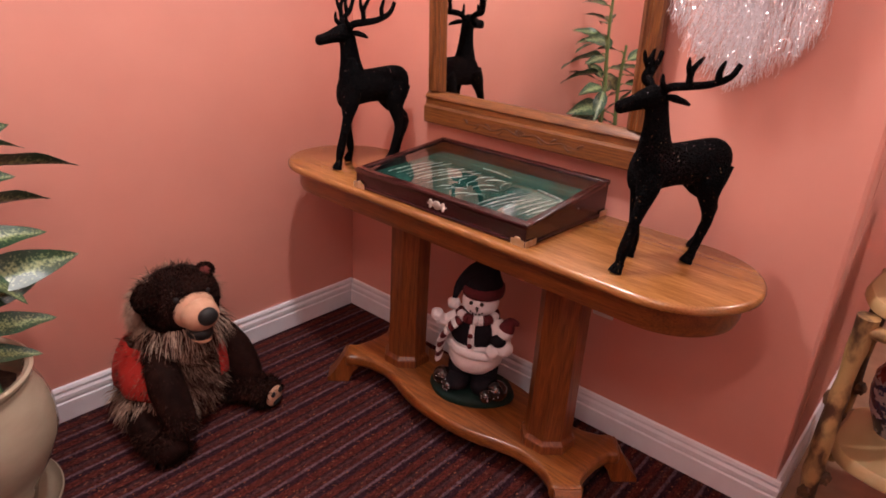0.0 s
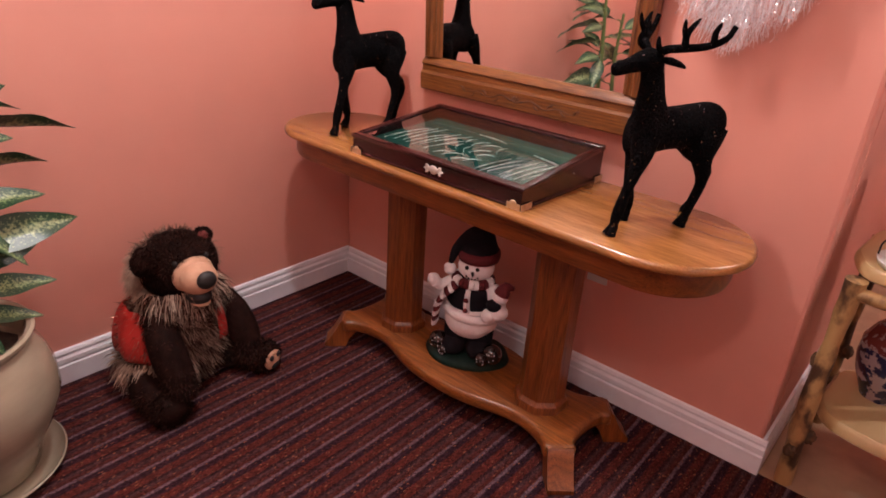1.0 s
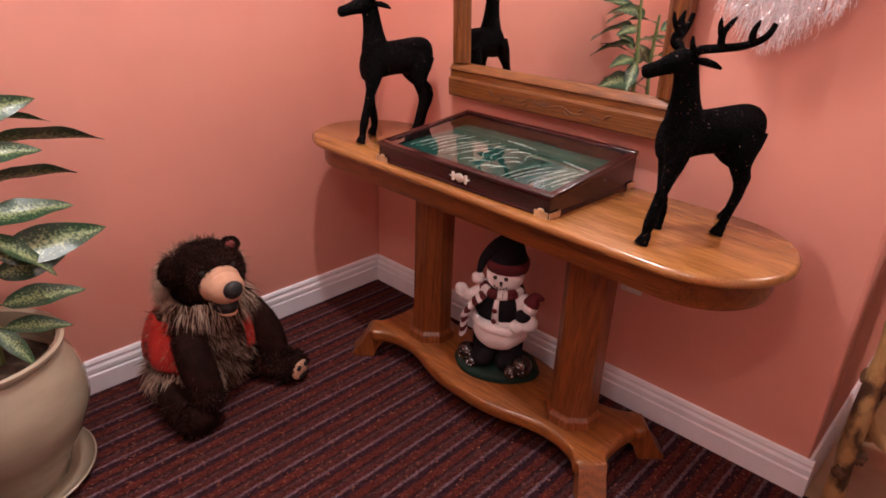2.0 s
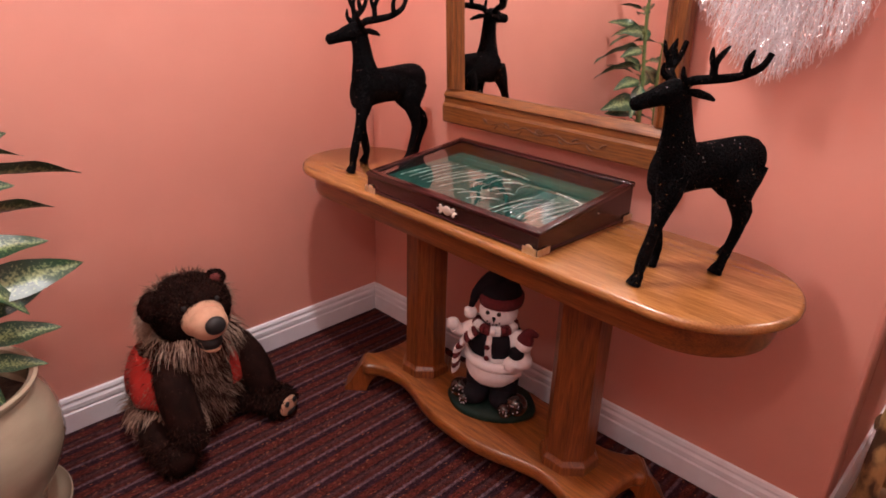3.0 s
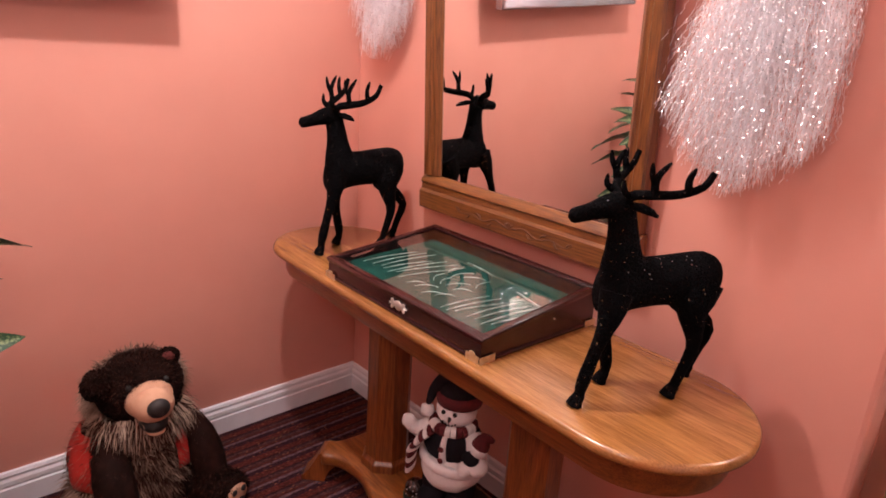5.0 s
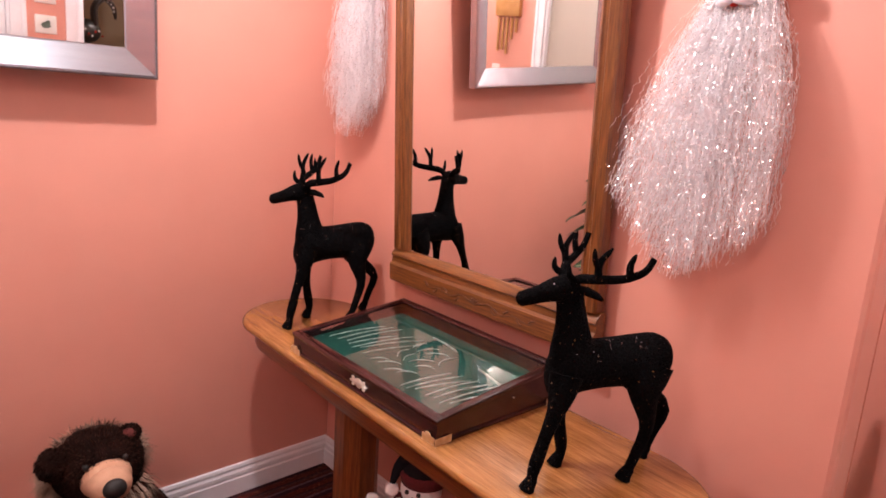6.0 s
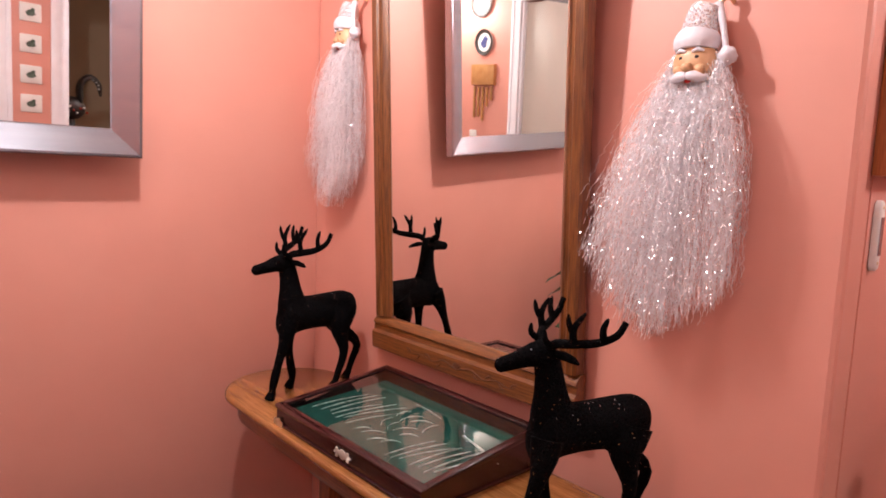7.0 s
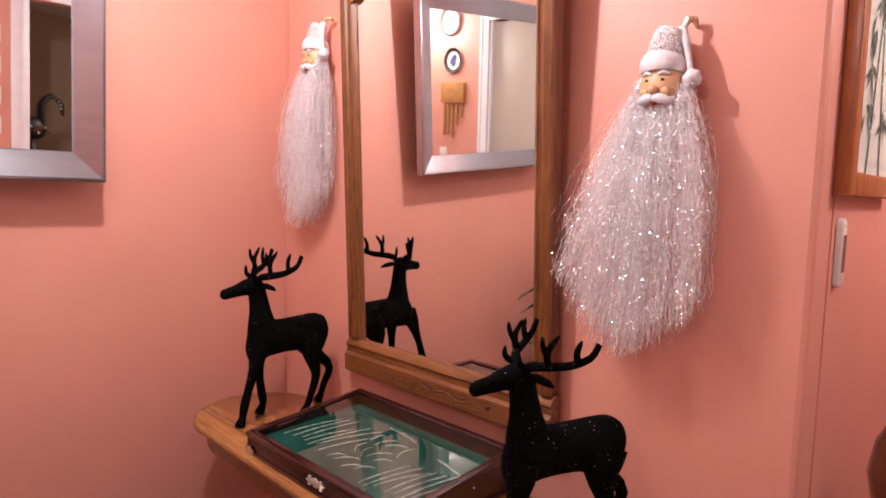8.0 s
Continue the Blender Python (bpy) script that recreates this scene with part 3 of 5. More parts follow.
# ---- wall mirror in oak ----
def wall_mirror():
    W, Z = 0.838, 1.30
    t = thing("wall_mirror", "tall oak-framed wall mirror with carved bottom rail", "mirror", m=Matrix.Translation((0.873, -0.002, 0.922)) @ Matrix.Rotation(radians(MIRROR_TILT), 4, "X") @ Matrix.Rotation(radians(MIRROR_YAW), 4, "Z"))
    a = W / 2

    def rail(prof, length, mtx, material):
        verts = [(x, -d, s) for x in (0, length) for s, d in prof]
        n = len(prof)
        faces = [(k, (k + 1) % n, n + (k + 1) % n, n + k) for k in range(n)] + [tuple(range(n)), tuple(reversed(range(n, 2 * n)))]
        return Shape().add(verts, faces, material).moved(mtx)

    prof = [(0.0, 0.004), (0.0, 0.034), (0.006, 0.040), (0.030, 0.040), (0.036, 0.034), (0.048, 0.030), (0.052, 0.034), (0.058, 0.030), (0.068, 0.020), (0.070, 0.004)]
    up = Matrix(((0, 0, 1, 0), (0, 1, 0, 0), (1, 0, 0, 0), (0, 0, 0, 1)))
    part("stile", rail(prof, Z - 0.114, Matrix.Translation((-a, 0, 0.114)) @ up, FRAME_Z), t, angle=25)
    part("stile", rail(prof, Z - 0.114, Matrix.Translation((a, 0, 0.114)) @ Matrix.Diagonal((-1, 1, 1, 1)) @ up, FRAME_Z), t, angle=25)
    low = [(0.0, 0.004), (0.0, 0.046), (0.005, 0.050), (0.058, 0.050), (0.063, 0.044), (0.066, 0.040), (0.084, 0.038), (0.090, 0.044), (0.098, 0.040), (0.113, 0.022), (0.113, 0.004)]
    b = part("bottom_rail", rail(low, W + 0.012, Matrix.Translation((-a - 0.006, 0, 0)), FRAME_X), t, "oak rail with carved leaf scrolls", angle=25)
    carve = Shape()
    for s in (-1, 1):
        scroll = [(s * 0.02, -0.0505, 0.030), (s * 0.06, -0.0512, 0.040), (s * 0.11, -0.0512, 0.024), (s * 0.16, -0.0512, 0.034), (s * 0.21, -0.0512, 0.026), (s * 0.235, -0.0512, 0.036)]
        carve.tube(along(scroll, 30), [0.0035 - 0.002 * k / 29 for k in range(30)], CARVED, 6)
        for k, u in enumerate((0.07, 0.12, 0.17, 0.215)):
            carve.tube(along([(s * u, -0.0505, 0.030), (s * (u + 0.012), -0.0515, 0.018 + 0.022 * (k % 2)), (s * (u + 0.026), -0.0505, 0.020 + 0.022 * (k % 2))], 8), [0.002, 0.004, 0.004, 0.004, 0.003, 0.003, 0.002, 0.001], CARVED, 6)
        for k in range(3):
            ang = 0.4 + 0.45 * k
            carve.tube([(0, -0.0505, 0.024), (s * 0.018 * math.cos(ang), -0.0518, 0.024 + 0.020 * math.sin(ang)), (s * 0.030 * math.cos(ang), -0.0505, 0.024 + 0.026 * math.sin(ang))], [0.002, 0.004, 0.001], CARVED, 6)
    part("carving", carve.moved(Matrix.Translation((0, 0.0020, 0))), b)
    # top rail with an ogee lower edge
    n = 60
    pts = []
    for k in range(n + 1):
        x = -a + 0.05 + (W - 0.1) * k / n
        u = abs(x) / (a - 0.05)
        drop = 0.0 if u < 0.72 else 0.045 * (1 - math.cos((u - 0.72) / 0.28 * math.pi)) / 2
        pts.append((x, Z - 0.055 - drop - (0.012 if 0.72 < u < 0.78 else 0)))
    verts = [(x, -d, z) for d in (0.008, 0.036) for x, z in pts] + [(x, -d, Z + 0.05) for d in (0.008, 0.036) for x, z in pts]
    m = n + 1
    faces = []
    for k in range(n):
        faces += [(m + k, m + k + 1, 3 * m + k + 1, 3 * m + k), (k + 1, k, 2 * m + k, 2 * m + k + 1), (k, k + 1, m + k + 1, m + k), (3 * m + k, 3 * m + k + 1, 2 * m + k + 1, 2 * m + k)]
    part("top_rail", Shape().add(verts, faces, FRAME_X), t, angle=25)
    part("mirror_glass", Shape().box((-a + 0.062, -0.018, 0.108), (a - 0.062, -0.012, Z - 0.04), SILVERING), t, "clear mirror glass", smooth=False)
    part("backing", Shape().box((-a + 0.03, -0.011, 0.06), (a - 0.03, -0.002, Z), FRAME_X), t, smooth=False)
    return t


MIRROR_TILT, MIRROR_YAW = 3.1, -1.1
wall_mirror()


# ---- silver-framed mirror on the west wall ----
def silver_mirror():
    y0, y1, z0, z1, w = -1.60, -0.688, 0.0, 0.80, 0.084
    t = thing("silver_mirror", "wide wall mirror with a sloping brushed silver frame", "mirror", m=Matrix.Translation((0.074, 0, 1.537)) @ Matrix.Rotation(radians(SILVER_TILT), 4, "Y"))
    prof = [(0.0, 0.000), (0.0, 0.036), (0.004, 0.040), (0.010, 0.040), (0.078, 0.014), (w, 0.013), (w, 0.002), (0.02, 0.000)]
    corners = [(y0, z0, 1, 1), (y1, z0, -1, 1), (y1, z1, -1, -1), (y0, z1, 1, -1)]
    for k in range(4):
        ends = [corners[k], corners[(k + 1) % 4]]
        verts = [(d, y + sy * s, z + sz * s) for y, z, sy, sz in ends for s, d in prof]
        n = len(prof)
        faces = [(i, (i + 1) % n, n + (i + 1) % n, n + i) for i in range(n)]
        part("frame_side", Shape().add(verts, faces, SILVER), t, angle=20)
    for y in (y0 + 0.20, y1 - 0.20):
        part("hanging_block", Shape().box((-0.066, y - 0.04, z0 + 0.10), (0.001, y + 0.04, z0 + 0.16), DARK_WOOD, 0.003), t, "dark spacer block behind the frame")
    part("mirror_glass", Shape().box((0.006, y0 + 0.06, z0 + 0.06), (0.011, y1 - 0.06, z1 - 0.06), SILVERING), t, "clear mirror glass", smooth=False)
    part("backing", Shape().box((0.0, y0 + 0.03, z0 + 0.03), (0.005, y1 - 0.03, z1 - 0.03), DARK_WOOD), t, smooth=False)


SILVER_TILT = 2.6
silver_mirror()


# ---- display case ----
def display_case():
    m = Matrix.Translation((0.898, -0.288, 0.787)) @ Matrix.Rotation(radians(-1.3), 4, "Z")
    t = thing("display_case", "dark mahogany display case with sloping glass lid", "case", m=m)
    a, b, hf, hb, w = 0.324, 0.198, 0.060, 0.105, 0.014
    slope = (hb - hf) / (2 * b)

    def z_at(y):
        return hf + (y + b) * slope

    def wall_piece(x0, x1, ya, yb, lift=0.0):
        v = [(x, y, z) for x in (x0, x1) for y in (ya, yb) for z in (0.004, z_at(y) - lift)]
        return Shape().add(v, [(0, 1, 3, 2), (4, 6, 7, 5), (0, 4, 5, 1), (2, 3, 7, 6), (1, 5, 7, 3), (0, 2, 6, 4)], MAHOGANY)

    part("front_panel", wall_piece(-a, a, -b, -b + w, 0.014), t, smooth=False)
    part("back_panel", wall_piece(-a, a, b - w, b, 0.014), t, smooth=False)
    part("side_panel", wall_piece(-a, -a + w, -b + w, b - w, 0.014), t, smooth=False)
    part("side_panel", wall_piece(a - w, a, -b + w, b - w, 0.014), t, smooth=False)
    part("base_board", Shape().box((-a - 0.005, -b - 0.005, 0.0), (a + 0.005, b + 0.005, 0.010), MAHOGANY, 0.003), t)
    tilt = Matrix.Translation((0, -b, hf - 0.0135)) @ Matrix.Rotation(math.atan(slope), 4, "X")
    L = math.hypot(2 * b, hb - hf)
    lid = part("lid", Shape().box((-a - 0.004, -0.004, 0), (a + 0.004, 0.022, 0.014), MAHOGANY, 0.003).box((-a - 0.004, L - 0.018, 0), (a + 0.004, L + 0.004, 0.014), MAHOGANY, 0.003)
               .box((-a - 0.004, 0.022, 0), (-a + 0.018, L - 0.018, 0.014), MAHOGANY, 0.003).box((a - 0.018, 0.022, 0), (a + 0.004, L - 0.018, 0.014), MAHOGANY, 0.003).moved(tilt), t, "thin mahogany lid frame")
    pane = part("glass_pane", Shape().box((-a + 0.015, 0.019, 0.006), (a - 0.015, L - 0.015, 0.009), GLASS).moved(tilt), lid, "clear glass pane", smooth=False)
    pane.visible_shadow = False
    # the lined bed slopes less than the lid
    def bed_at(y):
        return hf - 0.026 + (y + b) * slope * 0.55

    bed = Shape()
    v = [(x, y, z) for x in (-a + w, a - w) for y in (-b + w, b - w) for z in (0.0101, bed_at(y))]
    bed.add(v, [(0, 1, 3, 2), (4, 6, 7, 5), (0, 4, 5, 1), (2, 3, 7, 6), (1, 5, 7, 3), (0, 2, 6, 4)], FELT)
    part("lining", bed, t, "dark green felt lining", smooth=False)
    latch = Shape().ball((0, -b - 0.002, 0.026), (0.016, 0.004, 0.013), NICKEL, 16, 8)
    for s in (-1, 1):
        latch.ball((s * 0.020, -b - 0.002, 0.026), (0.012, 0.003, 0.008), NICKEL, 12, 6)
        latch.tube([(s * 0.028, -b - 0.002, 0.026), (s * 0.038, -b - 0.002, 0.026)], [0.007, 0.001], NICKEL, 6, 0.4)
        latch.ball((s * 0.024, -b - 0.003, 0.035), (0.006, 0.003, 0.004), NICKEL, 8, 6).ball((s * 0.024, -b - 0.003, 0.017), (0.006, 0.003, 0.004), NICKEL, 8, 6)
    part("latch", latch.moved(Matrix.Translation((0.020, 0, 0.004))), t, "pierced pale metal latch plate")
    for sx in (-1, 1):
        c = Shape().box((sx * a - (0.042 if sx > 0 else 0), -b - 0.0065, 0.0), (sx * a + (0 if sx > 0 else 0.042), -b - 0.0045, 0.017), BRASS)
        c.box((sx * (a + 0.0045) - 0.001, -b - 0.0065, 0.0), (sx * (a + 0.0045) + 0.001, -b + 0.04, 0.017), BRASS)
        c.ball((sx * (a - 0.022), -b - 0.006, 0.018), (0.011, 0.002, 0.007), BRASS, 10, 6)
        part("corner_guard", c, t, "pierced brass corner guard", smooth=False)
        part("corner_guard", Shape().box((sx * (a + 0.0045) - 0.001, b - 0.035, 0.0), (sx * (a + 0.0045) + 0.001, b + 0.005, 0.017), BRASS), t, "brass corner guard", smooth=False)
    # the pieces laid out on the felt
    rng = random.Random(5)

    def piece(x, y, length, ang, bow, r):
        r *= 0.8
        pts = []
        for k in range(9):
            u = (k / 8 - 0.5) * length
            v = bow * (1 - (2 * k / 8 - 1) ** 2)
            px, py = x + u * math.cos(ang) - v * math.sin(ang), y + u * math.sin(ang) + v * math.cos(ang)
            pts.append(m @ Vector((px, py, bed_at(py) + r + 0.0006)))
        mid = sum(pts, Vector()) / len(pts)
        s = Shape().tube([p - mid for p in pts], [r * (0.45 + 0.55 * math.sin(math.pi * (0.12 + 0.76 * k / 8))) for k in range(9)], IVORY, 7)
        ob = part("instrument", s)
        ob.location = mid
        tagged(ob, "slim pale polished instrument on green felt", "instrument", "instruments in the case")

    for k in range(7):
        piece(-0.262 + 0.029 * k, -0.020 + 0.012 * (k % 3), 0.150 + 0.04 * rng.random(), radians(66 + 16 * rng.random()), 0.008, 0.0022)
    for k in range(12):
        piece(-0.060 + 0.040 * (k % 4) + 0.012 * rng.random(), -0.098 + 0.072 * (k // 4) + 0.02 * rng.random(), 0.050 + 0.02 * rng.random(), radians(30 + 80 * rng.random()), 0.012, 0.0020)
    for k in range(7):
        piece(0.120 + 0.026 * k, -0.062 + 0.006 * k, 0.145 + 0.03 * rng.random(), radians(68 + 14 * rng.random()), 0.006, 0.0023)
    piece(0.245, 0.06, 0.17, radians(-14), 0.002, 0.0036)
    piece(-0.02, 0.118, 0.12, radians(-6), 0.004, 0.003)


display_case()


# ---- deer figures ----
def deer_figure(place, heading, head_turn, size, lift, tall):
    s, K = Shape(), GLITTER_BLACK
    # trunk, chest to rump
    s.tube(along([(0.114, 0, 0.262), (0.103, 0, 0.259), (0.080, 0, 0.256), (0.025, 0, 0.260), (-0.05, 0, 0.263), (-0.105, 0, 0.260), (-0.138, 0, 0.254), (-0.150, 0, 0.250)], 20),
           [(0.012, 0.016), (0.026, 0.036), (0.038, 0.054), (0.045, 0.064), (0.048, 0.067), (0.048, 0.065), (0.046, 0.062), (0.044, 0.058), (0.044, 0.056), (0.044, 0.055), (0.045, 0.056), (0.047, 0.058), (0.049, 0.061), (0.050, 0.064), (0.050, 0.065), (0.047, 0.062), (0.042, 0.056), (0.034, 0.046), (0.022, 0.030), (0.008, 0.010)], K, 18)
    # neck and head
    s.tube(along([(0.056, 0, 0.252), (0.072, 0, 0.300), (0.078, 0, 0.340), (0.084, 0, 0.382), (0.092, 0, 0.418), (0.098, 0, 0.440)], 14),
           [(0.040, 0.062), (0.040, 0.058), (0.038, 0.052), (0.035, 0.046), (0.032, 0.041), (0.029, 0.037), (0.027, 0.034), (0.025, 0.032), (0.024, 0.030), (0.023, 0.029), (0.023, 0.029), (0.022, 0.028), (0.018, 0.024), (0.008, 0.010)], K, 16, up=(1, 0, 0))
    start = len(s.verts)
    s.tube(along([(0.072, 0, 0.426), (0.095, 0, 0.430), (0.125, 0, 0.427), (0.160, 0, 0.417), (0.190, 0, 0.410), (0.204, 0, 0.408)], 14),
           [(0.007, 0.009), (0.018, 0.021), (0.024, 0.027), (0.026, 0.029), (0.026, 0.028), (0.024, 0.026), (0.021, 0.023), (0.018, 0.020), (0.016, 0.018), (0.015, 0.017), (0.0145, 0.0165), (0.014, 0.016), (0.011, 0.013), (0.004, 0.005)], K, 14)
    for e in (-1, 1):
        # ear, held out and back
        s.tube([(0.084, e * 0.018, 0.434), (0.074, e * 0.034, 0.433), (0.062, e * 0.052, 0.428), (0.054, e * 0.064, 0.422)], [(0.007, 0.007), (0.015, 0.009), (0.013, 0.007), (0.003, 0.003)], K, 10)
        # antler beam swept out and back, a forked tine half way and a single one further out
        beam = along([(0.096, e * 0.014, 0.442), (0.090, e * 0.034, 0.458), (0.070, e * 0.066, 0.465), (0.038, e * 0.096, 0.473), (0.008, e * 0.116, 0.490), (-0.006, e * 0.122, 0.516)], 16)
        s.tube(beam, [0.0105 - 0.0045 * k / 15 for k in range(16)], K, 9)

        def tine(b, mid, tip, r):
            s.tube(along([b - Vector((0, 0, 0.003)), b + Vector(mid), b + Vector(tip)], 7), [r, r * 0.95, r * 0.9, r * 0.82, r * 0.72, r * 0.6, r * 0.25], K, 8)

        tine(beam[2], (0.020, e * 0.006, 0.012), (0.022, e * 0.004, 0.032), 0.0075)
        tine(beam[6], (0.004, e * 0.004, 0.030), (-0.016, e * 0.012, 0.060), 0.0085)
        tine(beam[6] + Vector((0.003, e * 0.003, 0.022)), (0.012, e * 0.002, 0.016), (0.016, e * 0.004, 0.036), 0.0070)
        tine(beam[10], (0.006, e * 0.004, 0.022), (0.000, e * 0.010, 0.044), 0.0080)
    # the antlers of one stand taller
    s.verts[start:] = [(x, y, z if z < 0.455 else 0.455 + (z - 0.455) * lift) for x, y, z in s.verts[start:]]
    # the head looks a little aside
    ca, sa = math.cos(head_turn), math.sin(head_turn)
    s.verts[start:] = [(0.098 + (x - 0.098) * ca - y * sa, (x - 0.098) * sa + y * ca, z) for x, y, z in s.verts[start:]]
    s.tube([(-0.142, 0, 0.285), (-0.158, 0, 0.268), (-0.163, 0, 0.240)], [(0.010, 0.008), (0.014, 0.008), (0.003, 0.003)], K, 8)

    def leg(points, radii):
        p = along(points, 14)
        r = np.interp(np.linspace(0, 1, 14), np.linspace(0, 1, len(radii)), radii)
        s.tube(p, [float(v) for v in r], K, 12, up=(1, 0, 0))

    for e, fx, hx in ((1, 0.156, -0.062), (-1, 0.056, -0.156)):
        y = e * 0.040
        leg([(0.078 + 0.35 * (fx - 0.113), e * 0.026, 0.250), (0.090 + 0.45 * (fx - 0.113), e * 0.038, 0.190), (0.102 + 0.70 * (fx - 0.113), y, 0.118), (fx - 0.006, y, 0.045), (fx - 0.004, y, 0.020)], [0.034, 0.028, 0.0165, 0.0125, 0.0145, 0.0108, 0.0105])
        s.tube([(fx - 0.006, y, 0.026), (fx + 0.002, y, 0.012), (fx + 0.006, y, 0.0005)], [0.0115, 0.0145, 0.0175], K, 10, up=(1, 0, 0))
        leg([(-0.100, e * 0.022, 0.262), (-0.096 + 0.25 * (hx + 0.108), e * 0.036, 0.200), (hx - 0.038, y, 0.125), (hx - 0.020, y, 0.060), (hx - 0.006, y, 0.020)], [0.048, 0.040, 0.024, 0.0145, 0.0120, 0.0110, 0.0105])
        s.tube([(hx - 0.010, y, 0.026), (hx, y, 0.012), (hx + 0.004, y, 0.0005)], [0.0115, 0.0145, 0.0175], K, 10, up=(1, 0, 0))
    ob = part("deer_figure", s, angle=70)
    ob.matrix_world = Matrix.Translation(place) @ Matrix.Rotation(heading, 4, "Z") @ Matrix.Diagonal((size, size, size * tall, 1))
    return tagged(ob, "black glittered standing deer figure on the oak table", "figurine", "deer on the table")


deer_figure((1.481, -0.303, 0.787), math.atan2(-0.90, -0.437), 0.0, 0.965, 1.10, 0.955)
deer_figure((0.362, -0.236, 0.787), math.atan2(-0.995, -0.105), radians(-4), 1.01, 1.28, 1.0)


# ---- plush bear ----
def fur(s, centre, radii, count, length, material, rng, droop=0.5, keep=None, turn=None, width=0.0035):
    """Short tapering hairs that stand off an ellipsoid and sag."""
    m = turn or Matrix.Identity(3)
    verts, faces = [], []
    for _ in range(count):
        u = Vector((rng.gauss(0, 1), rng.gauss(0, 1), rng.gauss(0, 1))).normalized()
        p = Vector((u.x * radii[0], u.y * radii[1], u.z * radii[2]))
        n = Vector((u.x / radii[0], u.y / radii[1], u.z / radii[2])).normalized()
        p, n = m @ p + Vector(centre), m @ n
        if keep and not keep(p, n):
            continue
        if p.z < 0.006:
            continue
        way = (n * 0.75 + Vector((rng.gauss(0, 0.35), rng.gauss(0, 0.35), rng.gauss(0, 0.35) - droop))).normalized()
        L = length * rng.uniform(0.6, 1.25)
        side = way.cross(n + Vector((0.01, 0.02, 0))).normalized() * width
        mid = p + way * L * 0.55
        tip = p + way * L + Vector((0, 0, -0.25 * L * droop))
        tip.z, mid.z = max(tip.z, 0.002), max(mid.z, 0.002)
        tip.x, mid.x = max(tip.x, 0.004 - BEAR[0]), max(mid.x, 0.004 - BEAR[0])
        k = len(verts)
        verts += [p - n * 0.004 - side, p - n * 0.004 + side, mid + side * 0.7, mid - side * 0.7, tip]
        faces += [(k, k + 1, k + 2, k + 3), (k + 3, k + 2, k + 4)]
    s.add(verts, faces, material)


BEAR = (0.222, -0.956, 0.0)


def plush_bear():
    rng = random.Random(11)
    D, G, C = FUR_DARK, FUR_GREY, FUR_CREAM
    t = thing("plush_bear", "dark brown plush bear in a red waistcoat, seated on the carpet", "soft toy", m=Matrix.Translation(BEAR))
    # trunk, shaggy on the chest
    s = Shape().ball((-0.005, 0, 0.182), (0.125, 0.150, 0.178), G, 28, 18, lump=0.12)
    fur(s, (-0.005, 0, 0.182), (0.125, 0.150, 0.178), 6500, 0.050, G, rng, keep=lambda p, n: p.x > -0.06, width=0.0018)
    fur(s, (-0.005, 0, 0.182), (0.125, 0.150, 0.178), 5200, 0.048, FUR_BROWN, rng, keep=lambda p, n: p.x > -0.06, width=0.0018)
    fur(s, (-0.005, 0, 0.182), (0.127, 0.150, 0.178), 1100, 0.044, C, rng, keep=lambda p, n: p.x > 0.02 and p.z > 0.12, width=0.0014)
    fur(s, (-0.005, 0, 0.120), (0.150, 0.185, 0.110), 3400, 0.050, C, rng, 0.9, lambda p, n: p.y < -0.02 and 0.05 < p.z < 0.150 and n.x > -0.5, None, 0.0018)
    fur(s, (-0.005, 0, 0.120), (0.150, 0.185, 0.110), 1500, 0.046, G, rng, 0.9, lambda p, n: p.y < -0.02 and 0.04 < p.z < 0.150 and n.x > -0.5)
    part("body", s, t, "shaggy grey-brown chest", angle=80)

    def h(x, y, z):
        return Vector((0.036 + x, 0.020 + y, 0.436 + z))

    # head: short dark plush on the face
    s = Shape().ball(h(0, 0, 0), (0.112, 0.120, 0.104), D, 28, 18, lump=0.05)
    fur(s, h(0, 0, 0), (0.112, 0.120, 0.104), 11000, 0.008, D, rng, 0.35, lambda p, n: -0.1 < n.x < 0.86, None, 0.0014)
    fur(s, h(0, 0, 0), (0.113, 0.121, 0.105), 2600, 0.009, FUR_BROWN, rng, 0.35, lambda p, n: -0.1 < n.x < 0.90 and n.z > 0.1, None, 0.0014)
    head = part("head", s, t, "dark brown short plush face", angle=80)
    # the mane stands off all round behind the face and hangs under the chin
    s = Shape()
    fur(s, h(-0.028, 0, -0.020), (0.082, 0.124, 0.102), 13000, 0.050, C, rng, 0.85, lambda p, n: -0.35 < n.x < 0.36 and n.z < 0.78, None, 0.0015)
    fur(s, h(-0.034, 0, -0.018), (0.085, 0.124, 0.104), 6000, 0.040, G, rng, 0.75, lambda p, n: -0.8 < n.x < 0.20, None, 0.0018)
    fur(s, h(-0.030, 0, -0.014), (0.082, 0.120, 0.102), 3000, 0.026, FUR_BROWN, rng, 0.60, lambda p, n: -0.6 < n.x < 0.24 and n.z > 0.5, None, 0.0018)
    fur(s, h(0.0, 0, -0.06), (0.105, 0.125, 0.085), 2600, 0.062, C, rng, 1.1, lambda p, n: n.z < 0.1 and n.x > 0.05, None, 0.0016)
    fur(s, h(0.0, 0, -0.06), (0.105, 0.125, 0.085), 3400, 0.060, FUR_BROWN, rng, 1.1, lambda p, n: n.z < 0.0 and n.x > 0.05, None, 0.0018)
    part("mane", s, head, "long pale grey-tipped fur round the face", angle=80)
    s = Shape()
    for k, r, z in ((0.080, 0.070, -0.004), (0.122, 0.058, -0.008)):
        s.ball(h(k, 0, z), (0.054, r, r * 0.86), MUZZLE, 22, 14)
